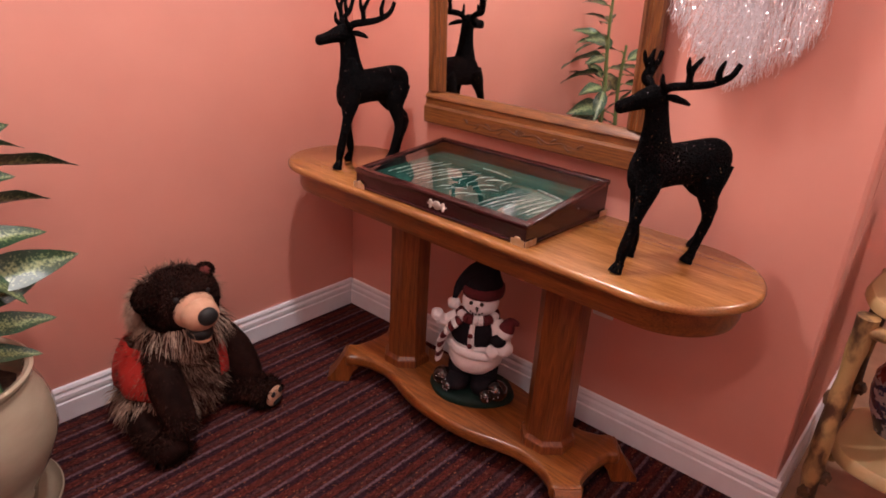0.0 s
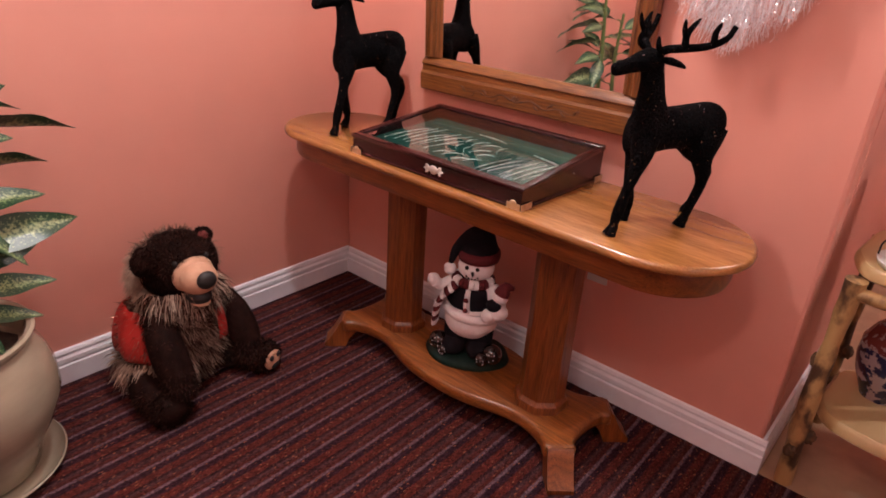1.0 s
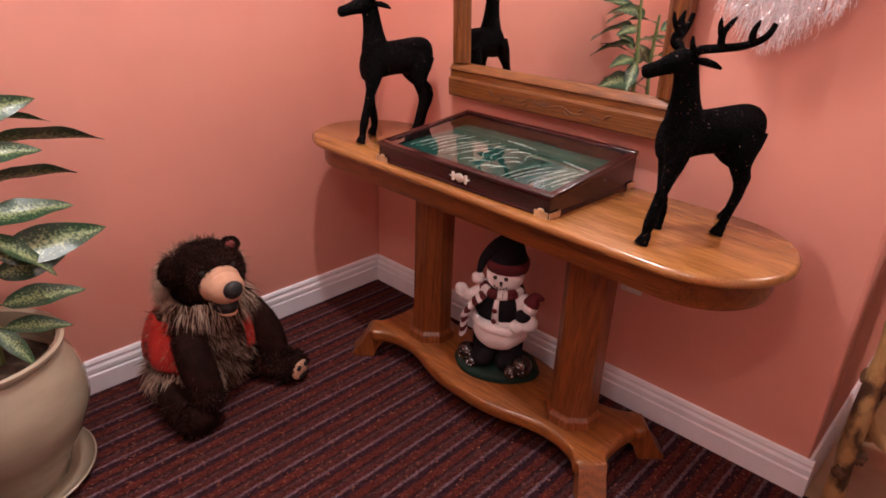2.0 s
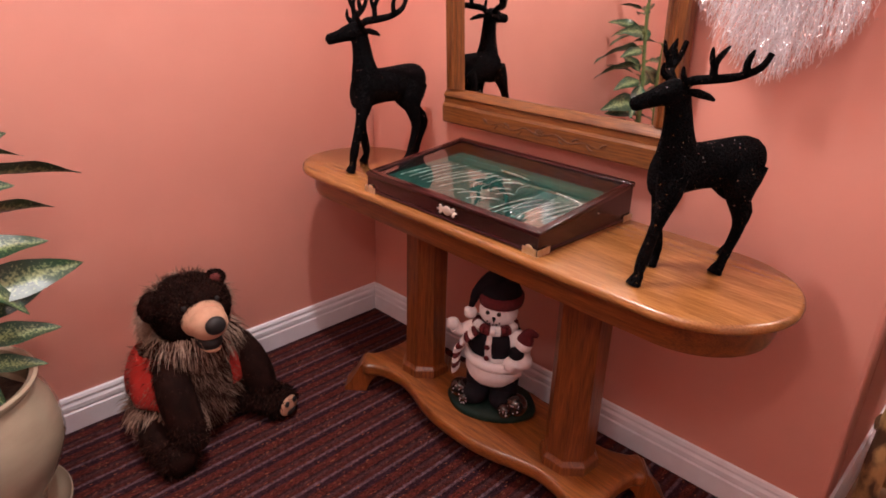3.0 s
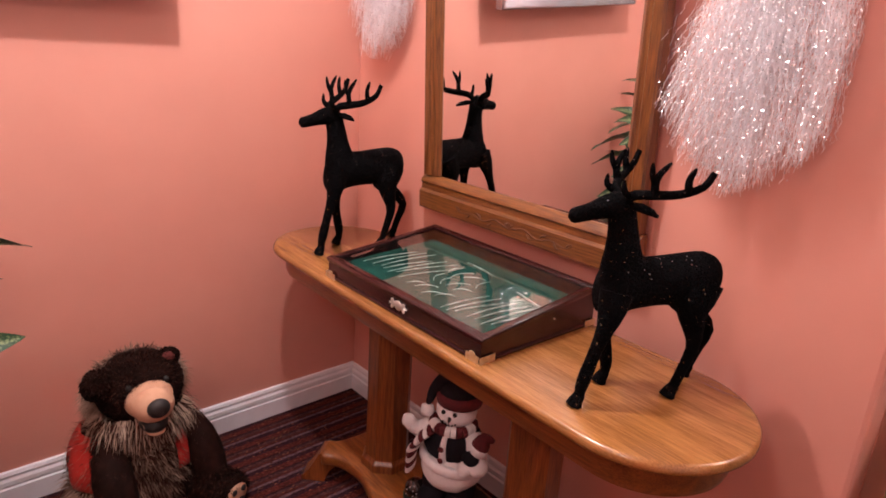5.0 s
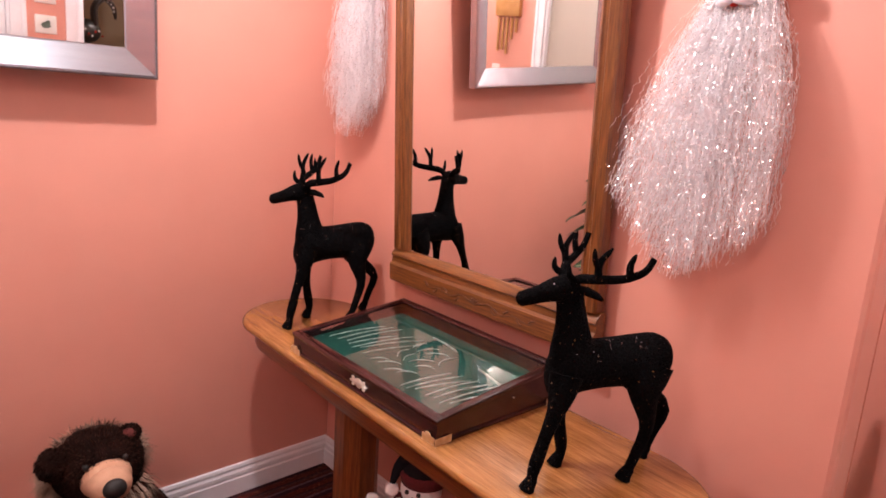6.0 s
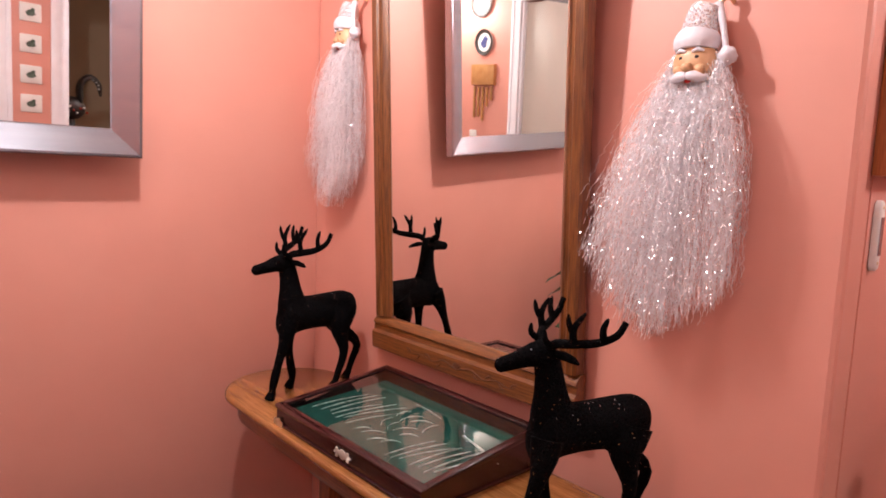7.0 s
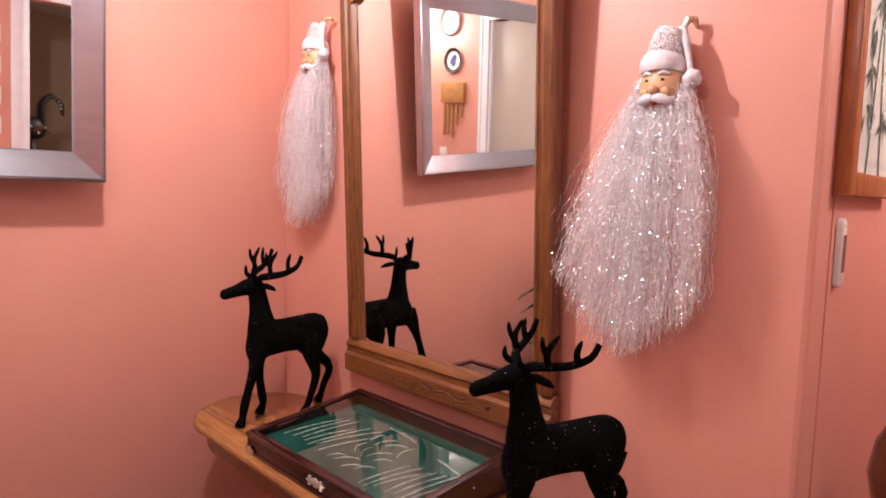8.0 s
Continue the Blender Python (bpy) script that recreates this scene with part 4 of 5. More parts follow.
    s.ball(h(0.122, 0, -0.088), (0.036, 0.028, 0.010), MUZZLE, 18, 10)
    part("muzzle", s, head, "smooth tan muzzle", angle=80)
    part("mouth", Shape().ball(h(0.112, 0, -0.068), (0.048, 0.038, 0.028), NOSE, 18, 10), head, "open black mouth")
    part("nose", Shape().ball(h(0.172, 0, 0.004), (0.021, 0.031, 0.028), NOSE, 20, 14), head, "black nose")
    for e in (-1, 1):
        part("eye", Shape().ball(h(0.086, e * 0.050, 0.042), 0.0095, NOSE, 12, 8), head, "small black eye")
        ear = (0.024, 0.038, 0.044) if e < 0 else (0.016, 0.030, 0.026)
        spot = h(0.052, -0.122, 0.060) if e < 0 else h(0.012, 0.084, 0.072)
        s = Shape().ball(spot, ear, D, 18, 12)
        fur(s, spot, ear, 700, 0.009, D, rng, 0.2, None, None, 0.003)
        if e > 0:
            s.ball(spot + Vector((0.010, -0.004, 0.004)), (0.012, 0.022, 0.018), FUR_ROSE, 16, 10)
        part("ear", s, head, "dark round plush ear" if e < 0 else "plush ear with rosy lining", angle=80)
    # arms hang over the belly, legs stretch out
    arms = [([(0.02, 0.120, 0.300), (0.075, 0.165, 0.230), (0.115, 0.185, 0.135), (0.135, 0.180, 0.060)], 0.050), ([(0.07, -0.080, 0.285), (0.135, -0.098, 0.230), (0.180, -0.098, 0.155), (0.210, -0.095, 0.092)], 0.050)]
    for pts, r in arms:
        line = along(pts, 12)
        s = Shape().tube(line, [r * (0.75 + 0.35 * math.sin(math.pi * (k + 1) / 13)) for k in range(12)], D, 16)
        for p in line[::2]:
            fur(s, p, (r, r, r), 900, 0.011, D, rng, 0.9, None, None, 0.0016)
            fur(s, p, (r, r, r), 260, 0.012, FUR_BROWN, rng, 0.9, None, None, 0.0016)
        part("arm", s, t, angle=80)
    legs = [([(0.02, 0.11, 0.075), (0.09, 0.180, 0.062), (0.150, 0.215, 0.058)], (0.172, 0.226, 0.052), 18), ([(0.02, -0.11, 0.075), (0.110, -0.150, 0.066), (0.185, -0.145, 0.060)], (0.215, -0.142, 0.052), -6)]
    for pts, toe, ang in legs:
        line = along(pts, 10)
        s = Shape().tube(line, [0.070 - 0.002 * k for k in range(10)], D, 16)
        for p in line[::3]:
            fur(s, p, (0.062, 0.062, 0.055), 800, 0.012, D, rng, 0.8, None, None, 0.0016)
            fur(s, p, (0.062, 0.062, 0.055), 220, 0.013, FUR_BROWN, rng, 0.8, None, None, 0.0016)
        q = Matrix.Rotation(radians(ang), 3, "Z")
        c = Vector(toe)
        s.ball(c, (0.040, 0.055, 0.052), D, 20, 14, q)
        fur(s, c, (0.040, 0.055, 0.052), 700, 0.016, D, rng, 0.3, lambda p, n: (q.inverted() @ n).x < 0.75, q, 0.003)
        leg = part("leg", s, t, angle=80)
        if ang < 0:
            continue
        pad = Shape().ball(c + q @ Vector((0.030, 0, -0.004)), (0.014, 0.040, 0.036), MUZZLE, 18, 10, q)
        for dy in (-0.018, 0.018):
            pad.ball(c + q @ Vector((0.042, dy, 0.014)), (0.005, 0.010, 0.011), NOSE, 12, 8, q)
        pad.ball(c + q @ Vector((0.042, 0, -0.022)), (0.005, 0.022, 0.011), NOSE, 12, 8, q)
        part("paw_pad", pad, leg, "tan sole with black toe spots")
    # open red waistcoat round the trunk
    verts, faces = [], []
    seg, rows = 40, 8
    for j in range(rows + 1):
        z = 0.155 + (0.310 - 0.155) * j / rows
        w = math.sqrt(max(0.0, 1 - ((z - 0.180) / 0.20) ** 2))
        for k in range(seg + 1):
            a = radians(30 + 300 * k / seg)
            rip = 0.006 * math.sin(9 * a + 5 * z)
            verts.append((-0.005 + (0.156 + rip) * w * math.cos(a), (0.184 + rip) * w * math.sin(a), z + 0.008 * math.sin(3 * a)))
    for j in range(rows):
        for k in range(seg):
            i = j * (seg + 1) + k
            faces.append((i, i + 1, i + seg + 2, i + seg + 1))
    verts = [(max(x, 0.006 - BEAR[0]), y, z) for x, y, z in verts]
    coat = part("waistcoat", Shape().add(verts, faces, RED_FELT), t, "open red felt waistcoat", angle=80)
    thick = coat.modifiers.new("thickness", "SOLIDIFY")
    thick.thickness = 0.004
    return t


plush_bear()


# ---- snowman figure ----
def snowman_figure():
    s = Shape()
    W, B, R, G = SNOW, CLOTH_BLACK, KNIT_RED, GREEN_DARK
    s.lathe([(0.0, 0.0), (1.0, 0.0), (1.02, 0.010), (0.98, 0.022), (0.0, 0.026)], G, (0, 0, 0), 36, 0.12)
    s.verts = [(x * 0.150, y * 0.105, z) for x, y, z in s.verts]
    for e in (-1, 1):
        s.ball((e * 0.046, -0.030, 0.055), (0.044, 0.056, 0.036), B, 18, 12)
        s.tube([(e * 0.044, -0.01, 0.055), (e * 0.042, 0, 0.12)], [0.042, 0.046], B, 14)
    s.ball((0.004, 0, 0.162), (0.096, 0.086, 0.080), W, 26, 16, lump=0.05)
    # black waistcoat, white placket and hem
    s.ball((0, 0.004, 0.245), (0.092, 0.080, 0.078), B, 24, 14)
    s.ball((0.0, -0.014, 0.236), (0.020, 0.074, 0.084), W, 16, 14)
    hem = [(0.006 + 0.094 * math.cos(u), 0.084 * math.sin(u), 0.192 - 0.010 * math.cos(u)) for u in [2 * math.pi * k / 28 for k in range(29)]]
    s.tube(hem, [(0.012, 0.017)] * 29, W, 10)
    for z in (0.262, 0.224):
        s.ball((0.0, -0.088, z), (0.009, 0.004, 0.009), KNIT_RED, 10, 8)
    s.ball((0.006, 0, 0.352), (0.062, 0.056, 0.052), W, 24, 16)
    # scarf: ring in bands, one tail over the shoulder
    ring = [(0.058 * math.cos(a), 0.054 * math.sin(a) - 0.004, 0.306) for a in [2 * math.pi * k / 24 for k in range(25)]]
    for k in range(24):
        s.tube([ring[k], ring[k + 1]], 0.017, W if (k // 2) % 2 else R, 10)
    tail = along([(-0.045, -0.050, 0.300), (-0.080, -0.062, 0.262), (-0.105, -0.058, 0.205), (-0.112, -0.050, 0.140)], 11)
    for k in range(10):
        s.tube([tail[k], tail[k + 1]], [(0.031, 0.011)] * 2, W if k % 2 else R, 10)
    # cap with turned-up band and drooping point
    s.lathe([(0.058, 0.374), (0.068, 0.377), (0.072, 0.394), (0.070, 0.410), (0.060, 0.416)], R, (0.010, 0.010, 0), 26)
    s.tube(along([(0.010, 0.010, 0.404), (0.016, 0.010, 0.436), (0.026, 0.008, 0.466), (0.034, 0.004, 0.496)], 10), [0.066, 0.065, 0.062, 0.057, 0.050, 0.043, 0.035, 0.027, 0.017, 0.004], B, 18)
    s.tube(along([(0.026, 0.0, 0.474), (-0.020, -0.008, 0.452), (-0.062, -0.016, 0.405), (-0.078, -0.022, 0.355)], 10), [0.022, 0.030, 0.032, 0.030, 0.026, 0.022, 0.018, 0.014, 0.011, 0.008], B, 12)
    s.ball((-0.078, -0.024, 0.338), 0.021, W, 14, 10, lump=0.2)
    # face
    for e in (-1, 1):
        s.ball((0.004 + e * 0.018, -0.053, 0.364), 0.0068, NOSE, 10, 8)
    s.tube([(0.006, -0.050, 0.350), (0.012, -0.072, 0.345)], [0.007, 0.002], NOSE, 8)
    for k in range(5):
        a = radians(215 + 27 * k)
        s.ball((0.006 + 0.024 * math.cos(a), -0.054, 0.346 + 0.020 * math.sin(a)), 0.0030, NOSE, 8, 6)
    # sleeves and mitts
    s.tube(along([(-0.060, -0.01, 0.285), (-0.100, -0.030, 0.272), (-0.122, -0.045, 0.288)], 8), [0.028, 0.027, 0.025, 0.023, 0.021, 0.020, 0.020, 0.021], W, 12)
    s.ball((-0.126, -0.048, 0.298), (0.022, 0.018, 0.023), W, 14, 10, lump=0.15)
    s.tube(along([(0.062, -0.01, 0.280), (0.100, -0.045, 0.245), (0.085, -0.080, 0.225)], 8), [0.032, 0.031, 0.030, 0.029, 0.028, 0.026, 0.025, 0.024], W, 12)
    s.ball((0.078, -0.086, 0.222), 0.024, W, 14, 10, lump=0.15)
    # the little companion in its arm
    s.ball((0.108, -0.070, 0.232), (0.032, 0.030, 0.030), W, 16, 10, lump=0.1)
    s.ball((0.092, -0.085, 0.262), (0.026, 0.020, 0.022), B, 14, 10)
    s.ball((0.110, -0.070, 0.290), 0.026, W, 16, 10)
    s.tube(along([(0.112, -0.068, 0.300), (0.125, -0.064, 0.328), (0.150, -0.060, 0.322)], 7), [0.027, 0.025, 0.021, 0.017, 0.013, 0.010, 0.006], R, 12)
    # glass baubles by the boots
    glow = random.Random(6)
    for x, y, r in ((0.100, -0.062, 0.036), (0.070, -0.088, 0.024), (-0.098, -0.036, 0.034), (-0.070, -0.070, 0.020)):
        s.ball((x, y, 0.024 + r), r, DARK_GLASS, 18, 12)
        for k in range(7):
            u = Vector((glow.uniform(-0.8, 0.8), -1, glow.uniform(-0.6, 0.8))).normalized() * (r + 0.0002)
            s.ball((x + u.x, y + u.y, 0.024 + r + u.z), 0.0018, RESIN, 6, 4)
    ob = part("snowman_figure", s, angle=70)
    ob.matrix_world = Matrix.Translation((0.934, -0.280, 0.115)) @ Matrix.Rotation(radians(24), 4, "Z") @ Matrix.Scale(0.97, 4)
    return tagged(ob, "white snowman figure in black cap and striped scarf under the table", "figurine")


snowman_figure()


# ---- tinsel-bearded ornaments ----
def bearded_ornament(place, drop, left, right, skew, seed, turn):
    """A hanging head with a long beard of clear foil; place is the mouth, drop the beard's length, left and right its spread at the hem."""
    rng = random.Random(seed)
    t = thing("bearded_ornament", "white-capped head ornament with long clear tinsel beard on the wall", "ornament", "ornaments beside the mirror", Matrix.Translation(place) @ Matrix.Rotation(radians(turn), 4, "Z"))
    s = Shape()
    s.ball((0, -0.052, 0.030), (0.046, 0.036, 0.048), SKIN, 22, 16)
    s.ball((0, -0.090, 0.018), (0.012, 0.011, 0.010), SKIN, 12, 8)
    for e in (-1, 1):
        s.ball((e * 0.022, -0.080, 0.014), (0.012, 0.009, 0.010), SKIN, 12, 8)
        s.ball((e * 0.016, -0.083, 0.038), (0.0055, 0.003, 0.004), NOSE, 10, 8)
        s.tube(along([(0.001 * e, -0.088, 0.001), (e * 0.016, -0.087, 0.000), (e * 0.030, -0.080, -0.004), (e * 0.038, -0.072, 0.002)], 7), [0.008, 0.010, 0.0105, 0.010, 0.008, 0.006, 0.003], RESIN, 10)
        s.tube([(e * 0.007, -0.084, 0.050), (e * 0.018, -0.084, 0.054), (e * 0.030, -0.078, 0.050)], [0.003, 0.005, 0.002], RESIN, 8)
    s.ball((0, -0.082, -0.008), (0.008, 0.006, 0.005), RED_FELT, 10, 8)
    part("head", s, t, "flesh-coloured face with white moustache", angle=60)
    # fur brim, crown, drooping cord with a pompom
    s = Shape()
    s.tube(along([(0, -0.050, 0.056), (0, -0.048, 0.078), (0.001, -0.046, 0.096)], 7), [(0.044, 0.042), (0.048, 0.046), (0.049, 0.047), (0.048, 0.046), (0.045, 0.044), (0.042, 0.041), (0.037, 0.036)], RESIN, 22, up=(0, 1, 0))
    s.tube(along([(0.001, -0.046, 0.094), (0.006, -0.044, 0.125), (0.012, -0.040, 0.148)], 6), [(0.038, 0.036), (0.037, 0.035), (0.036, 0.033), (0.035, 0.031), (0.033, 0.029), (0.028, 0.024)], GLITTER_WHITE, 20, up=(0, 1, 0))
    cap = part("cap", s, t, "white cap with glittered crown", angle=60)
    s = Shape()
    s.tube(along([(0.030, -0.035, 0.146), (0.046, -0.048, 0.120), (0.058, -0.052, 0.075), (0.062, -0.052, 0.050)], 8), [0.012, 0.010, 0.008, 0.007, 0.006, 0.006, 0.006, 0.006], RESIN, 10)
    s.ball((0.066, -0.052, 0.040), 0.019, RESIN, 16, 12, lump=0.25)
    part("pompom", s, cap, angle=60)
    part("hanging_loop", Shape().tube([(0.030, -0.034, 0.146), (0.040, -0.030, 0.166), (0.050, -0.018, 0.168), (0.046, 0.004, 0.158)], [0.004, 0.009, 0.008, 0.004], BRASS, 8), t, "gilt leaf-shaped loop")
    s = Shape()
    # foil strands
    verts, faces, glints, gfaces = [], [], [], []
    for k in range(1150):
        a = rng.uniform(-1, 1)
        d = rng.uniform(0, 1)
        root = Vector((a * 0.048, -0.030 - 0.045 * d * (1 - 0.5 * abs(a)), 0.020 + 0.035 * abs(a) - 0.030 * (1 - abs(a))))
        L = drop * (rng.uniform(0.55, 1.0) if rng.random() < 0.35 else rng.uniform(0.88, 1.0)) * (1 - (0.17 if a < 0 else 0.12) * abs(a) ** 2)
        hem = left + (right - left) * (a * 0.5 + 0.5) + rng.gauss(0, 0.007)
        hem_y = -0.020 - 0.095 * d
        n = 44
        ph, amp = rng.uniform(0, 6.3), rng.uniform(0.0012, 0.0030)
        twist = rng.uniform(0, 3.14)
        for j in range(n + 1):
            u = j / n
            spread = 1 - (1 - min(1.0, u * 1.25)) ** 1.9
            fan = u ** 1.05 if hem < 0 else 1 - (1 - min(1.0, u * 1.5)) ** 1.7
            x = root.x + (hem - root.x) * fan + skew * u * u
            y = min(-0.006, root.y + (hem_y - root.y) * spread) - 0.018 * math.sin(math.pi * min(1, u * 1.3)) * d
            z = root.z - L * u
            x += amp * math.sin(ph + 12 * u + 2 * math.sin(6 * u)) + rng.gauss(0, 0.0022)
            y = min(-0.004, y + amp * math.cos(ph * 1.7 + 20 * u) + rng.gauss(0, 0.0018))
            twist += rng.gauss(0, 1.3)
            w = 0.00055
            side = Vector((math.cos(twist), math.sin(twist), 0.25 * math.sin(2.3 * twist))) * w
            p = Vector((x, y, z))
            verts += [p - side, p + side]
            if j:
                i = len(verts)
                faces.append((i - 4, i - 3, i - 1, i - 2))
            if rng.random() < 0.17:
                c = p + Vector((rng.gauss(0, 0.003), -abs(rng.gauss(0, 0.004)), rng.gauss(0, 0.003)))
                face = Vector((rng.gauss(0.04, 0.45), -1, 0.44 + rng.gauss(0, 0.40))).normalized()
                q = face.cross(Vector((rng.gauss(0, 1), rng.gauss(0, 1), rng.gauss(0, 1)))).normalized()
                r = face.cross(q)
                size = rng.uniform(0.0010, 0.0026)
                g = len(glints)
                glints += [c + q * size, c + r * size * 0.7, c - q * size, c - r * size * 0.7]
                gfaces.append((g, g + 1, g + 2, g + 3))
    s.add(verts, faces, TINSEL)
    s.add(glints, gfaces, FOIL)
    part("beard", s, t, "long crinkled clear tinsel strands", angle=60)


FOIL = flake_material()
bearded_ornament((1.538, -0.006, 1.742), 0.560, -0.215, 0.128, -0.005, 3, 0)
bearded_ornament((0.272, -0.006, 1.952), 0.560, -0.185, 0.105, -0.01, 4, -8)


# ---- potted plant ----
POT_AT = Vector((0.258, -1.572, 0.0))


def leaf_mesh():
    n, w = 12, 3
    bm = bmesh.new()
    uv = bm.loops.layers.uv.new("UVMap")
    grid, tex = [], {}
    for i in range(n + 1):
        u = i / n
        half = 0.195 * math.sin(math.pi * u ** 0.80) ** 0.85 * (1 - 0.25 * u) + 0.004
        row = []
        for j in range(-w, w + 1):
            v = j / w
            x = u
            z = -0.20 * u * u + 0.05 * abs(v) * math.sin(math.pi * u) + 0.012 * math.sin(14 * u + 2 * v) * abs(v)
            vert = bm.verts.new((x, v * half, z))
            tex[vert] = (abs(v), u)
            row.append(vert)
        grid.append(row)
    for i in range(n):
        for j in range(2 * w):
            f = bm.faces.new((grid[i][j], grid[i + 1][j], grid[i + 1][j + 1], grid[i][j + 1]))
            f.smooth = True
            for loop in f.loops:
                loop[uv].uv = tex[loop.vert]
    me = bpy.data.meshes.new("leaf")
    bm.to_mesh(me)
    bm.free()
    me.materials.append(LEAF)
    return me


def potted_plant():
    t = thing("potted_plant", "variegated leafy houseplant in a taupe glazed pot", "plant", m=Matrix.Translation(POT_AT))
    pot = Shape().lathe([(0.0, 0.016), (0.150, 0.016), (0.162, 0.024), (0.168, 0.060), (0.190, 0.110), (0.226, 0.175), (0.245, 0.240), (0.243, 0.300), (0.227, 0.355), (0.205, 0.392), (0.200, 0.404), (0.208, 0.416), (0.216, 0.424), (0.216, 0.432), (0.208, 0.436), (0.196, 0.430), (0.190, 0.400), (0.192, 0.360), (0.0, 0.355)], POT, seg=64)
    part("pot", pot, t, "rounded taupe glazed ceramic pot", angle=50)
    sauc = Shape().lathe([(0.0, 0.002), (0.185, 0.002), (0.212, 0.012), (0.226, 0.034), (0.222, 0.037), (0.208, 0.018), (0.185, 0.0125), (0.0, 0.0125)], POT, seg=64)
    part("saucer", sauc, t, angle=50)
    part("soil", Shape().ball((0, 0, 0.352), (0.189, 0.189, 0.022), SOIL, 30, 8, lump=0.2), t, "dark potting soil")
    me = leaf_mesh()
    rng = random.Random(21)
    canes = [((0.015, 0.045), (0.050, 0.075), 0.78), ((-0.03, -0.03), (-0.02, -0.06), 0.86), ((0.06, -0.04), (0.10, -0.02), 0.62)]

    def cane_at(k, u):
        (x0, y0), (x1, y1), h = canes[k]
        return Vector((x0 + (x1 - x0) * u + 0.012 * math.sin(5 * u + k), y0 + (y1 - y0) * u + 0.012 * math.cos(4 * u + k), 0.350 + h * u))

    for k in range(3):
        part("cane", Shape().tube([cane_at(k, i / 12) for i in range(13)], [0.013 - 0.006 * i / 12 for i in range(13)], STEM, 10), t)

    def leaf(base, tip, bend=0.0):
        way = tip - base
        L = way.length
        stalk = base + way * 0.16 + Vector((0, 0, 0.02))
        part("stalk", Shape().tube(along([base, (base + stalk) / 2 + Vector((0, 0, 0.012)), stalk], 5), [0.0045, 0.004, 0.0035, 0.003, 0.0028], STEM, 6), t)
        blade = tip - stalk
        size = blade.length / 0.98
        yaw = math.atan2(blade.y, blade.x)
        pitch = math.asin(max(-1, min(1, blade.z / blade.length))) + 0.20
        ob = new("leaf", me)
        ob.parent = t
        ob.matrix_basis = Matrix.Translation(stalk) @ Matrix.Rotation(yaw, 4, "Z") @ Matrix.Rotation(-pitch, 4, "Y") @ Matrix.Rotation(bend, 4, "X") @ Matrix.Scale(size, 4)

    # leaves towards the corner, where they are best seen
    seen = [((0.052, 0.266, 1.003), 0.80, 1.2), ((0.052, 0.252, 0.894), 0.70, 0.8), ((0.052, 0.294, 0.745), 0.50, 0.6), ((0.052, 0.364, 0.641), 0.38, 1.0), ((0.090, 0.207, 0.600), 0.50, 0.3), ((0.020, 0.292, 0.595), 0.32, 1.3),
            ((0.052, 0.278, 0.507), 0.22, 0.6), ((0.052, 0.228, 0.423), 0.14, 0.5), ((0.100, 0.110, 0.380), 0.16, 0.4), ((-0.040, 0.400, 0.890), 0.72, -0.5), ((-0.080, 0.330, 0.800), 0.60, -0.6), ((-0.02, 0.290, 0.960), 0.80, -0.3), ((-0.06, 0.170, 1.130), 0.93, -0.4)]
    for tip, u, bend in seen:
        leaf(cane_at(0, u), Vector(tip), bend)
    for k in range(3):
        for i in range(9):
            u = 0.15 + 0.85 * i / 9
            a = radians(rng.uniform(150, 330)) if k else radians(rng.uniform(170, 300))
            L = rng.uniform(0.19, 0.25)
            b = cane_at(k, u)
            tip = b + Vector((L * math.cos(a), L * math.sin(a), rng.uniform(-0.06, 0.09)))
            tip.x = max(tip.x, 0.02 - POT_AT.x)
            leaf(b, tip, rng.uniform(-0.6, 0.6))
    return t


potted_plant()


# ---- log side table in the hall, with what stands on it ----
def log_table():
    t = thing("log_table", "rustic peeled-log side table with slab shelves", "table", m=Matrix.Translation((2.150, 0.225, -0.004)))
    rng = random.Random(8)

    def slab_outline(a, b):
        pts = [(a * math.copysign(abs(math.cos(u)) ** 0.55, math.cos(u)), b * math.copysign(abs(math.sin(u)) ** 0.55, math.sin(u))) for u in [2 * math.pi * k / 48 for k in range(48)]]
        return [(x + 0.012 * noise.noise(Vector((x * 9, y * 9, 1))), y + 0.012 * noise.noise(Vector((x * 9, y * 9, 4)))) for x, y in pts]

    part("top_slab", Shape().prism(slab_outline(0.262, 0.225), 0, 0, SLAB, [(0.680, 0.010), (0.687, 0.0), (0.707, 0.0), (0.717, 0.008)]), t, "pale wooden slab top", angle=50)
    part("shelf_slab", Shape().prism(slab_outline(0.225, 0.195), 0, 0, SLAB, [(0.205, 0.012), (0.215, 0.0), (0.238, 0.0), (0.250, 0.010)]), t, "pale wooden slab shelf", angle=50)
    for sx in (-1, 1):
        for sy in (-1, 1):
            pts = [Vector((sx * (0.232 + 0.006 * math.sin(3 * z)) , sy * (0.200 + 0.006 * math.sin(7 * z + sx)), 0.680 * z)) for z in [k / 14 for k in range(15)]]
            leg = part("leg", Shape().tube(pts, [0.024 + 0.008 * noise.noise(Vector((sx * 1.7, sy * 2.3, 9 * k / 14))) for k in range(15)], LOG, 14), t)
            for _ in range(5):
                z = rng.uniform(0.06, 0.62)
                a = rng.uniform(0, 6.28)
                part("knot", Shape().ball((sx * 0.232 + 0.025 * math.cos(a), sy * 0.200 + 0.025 * math.sin(a), z), (0.016, 0.016, 0.022), BARK, 12, 8, lump=0.5), leg, "dark bark knot")
    for sy in (-1, 1):
        part("rail", Shape().tube([(-0.232, sy * 0.2, 0.645), (0, sy * 0.2, 0.637), (0.232, sy * 0.2, 0.645)], [0.018, 0.020, 0.018], LOG, 12), t)
    return t


log_table()


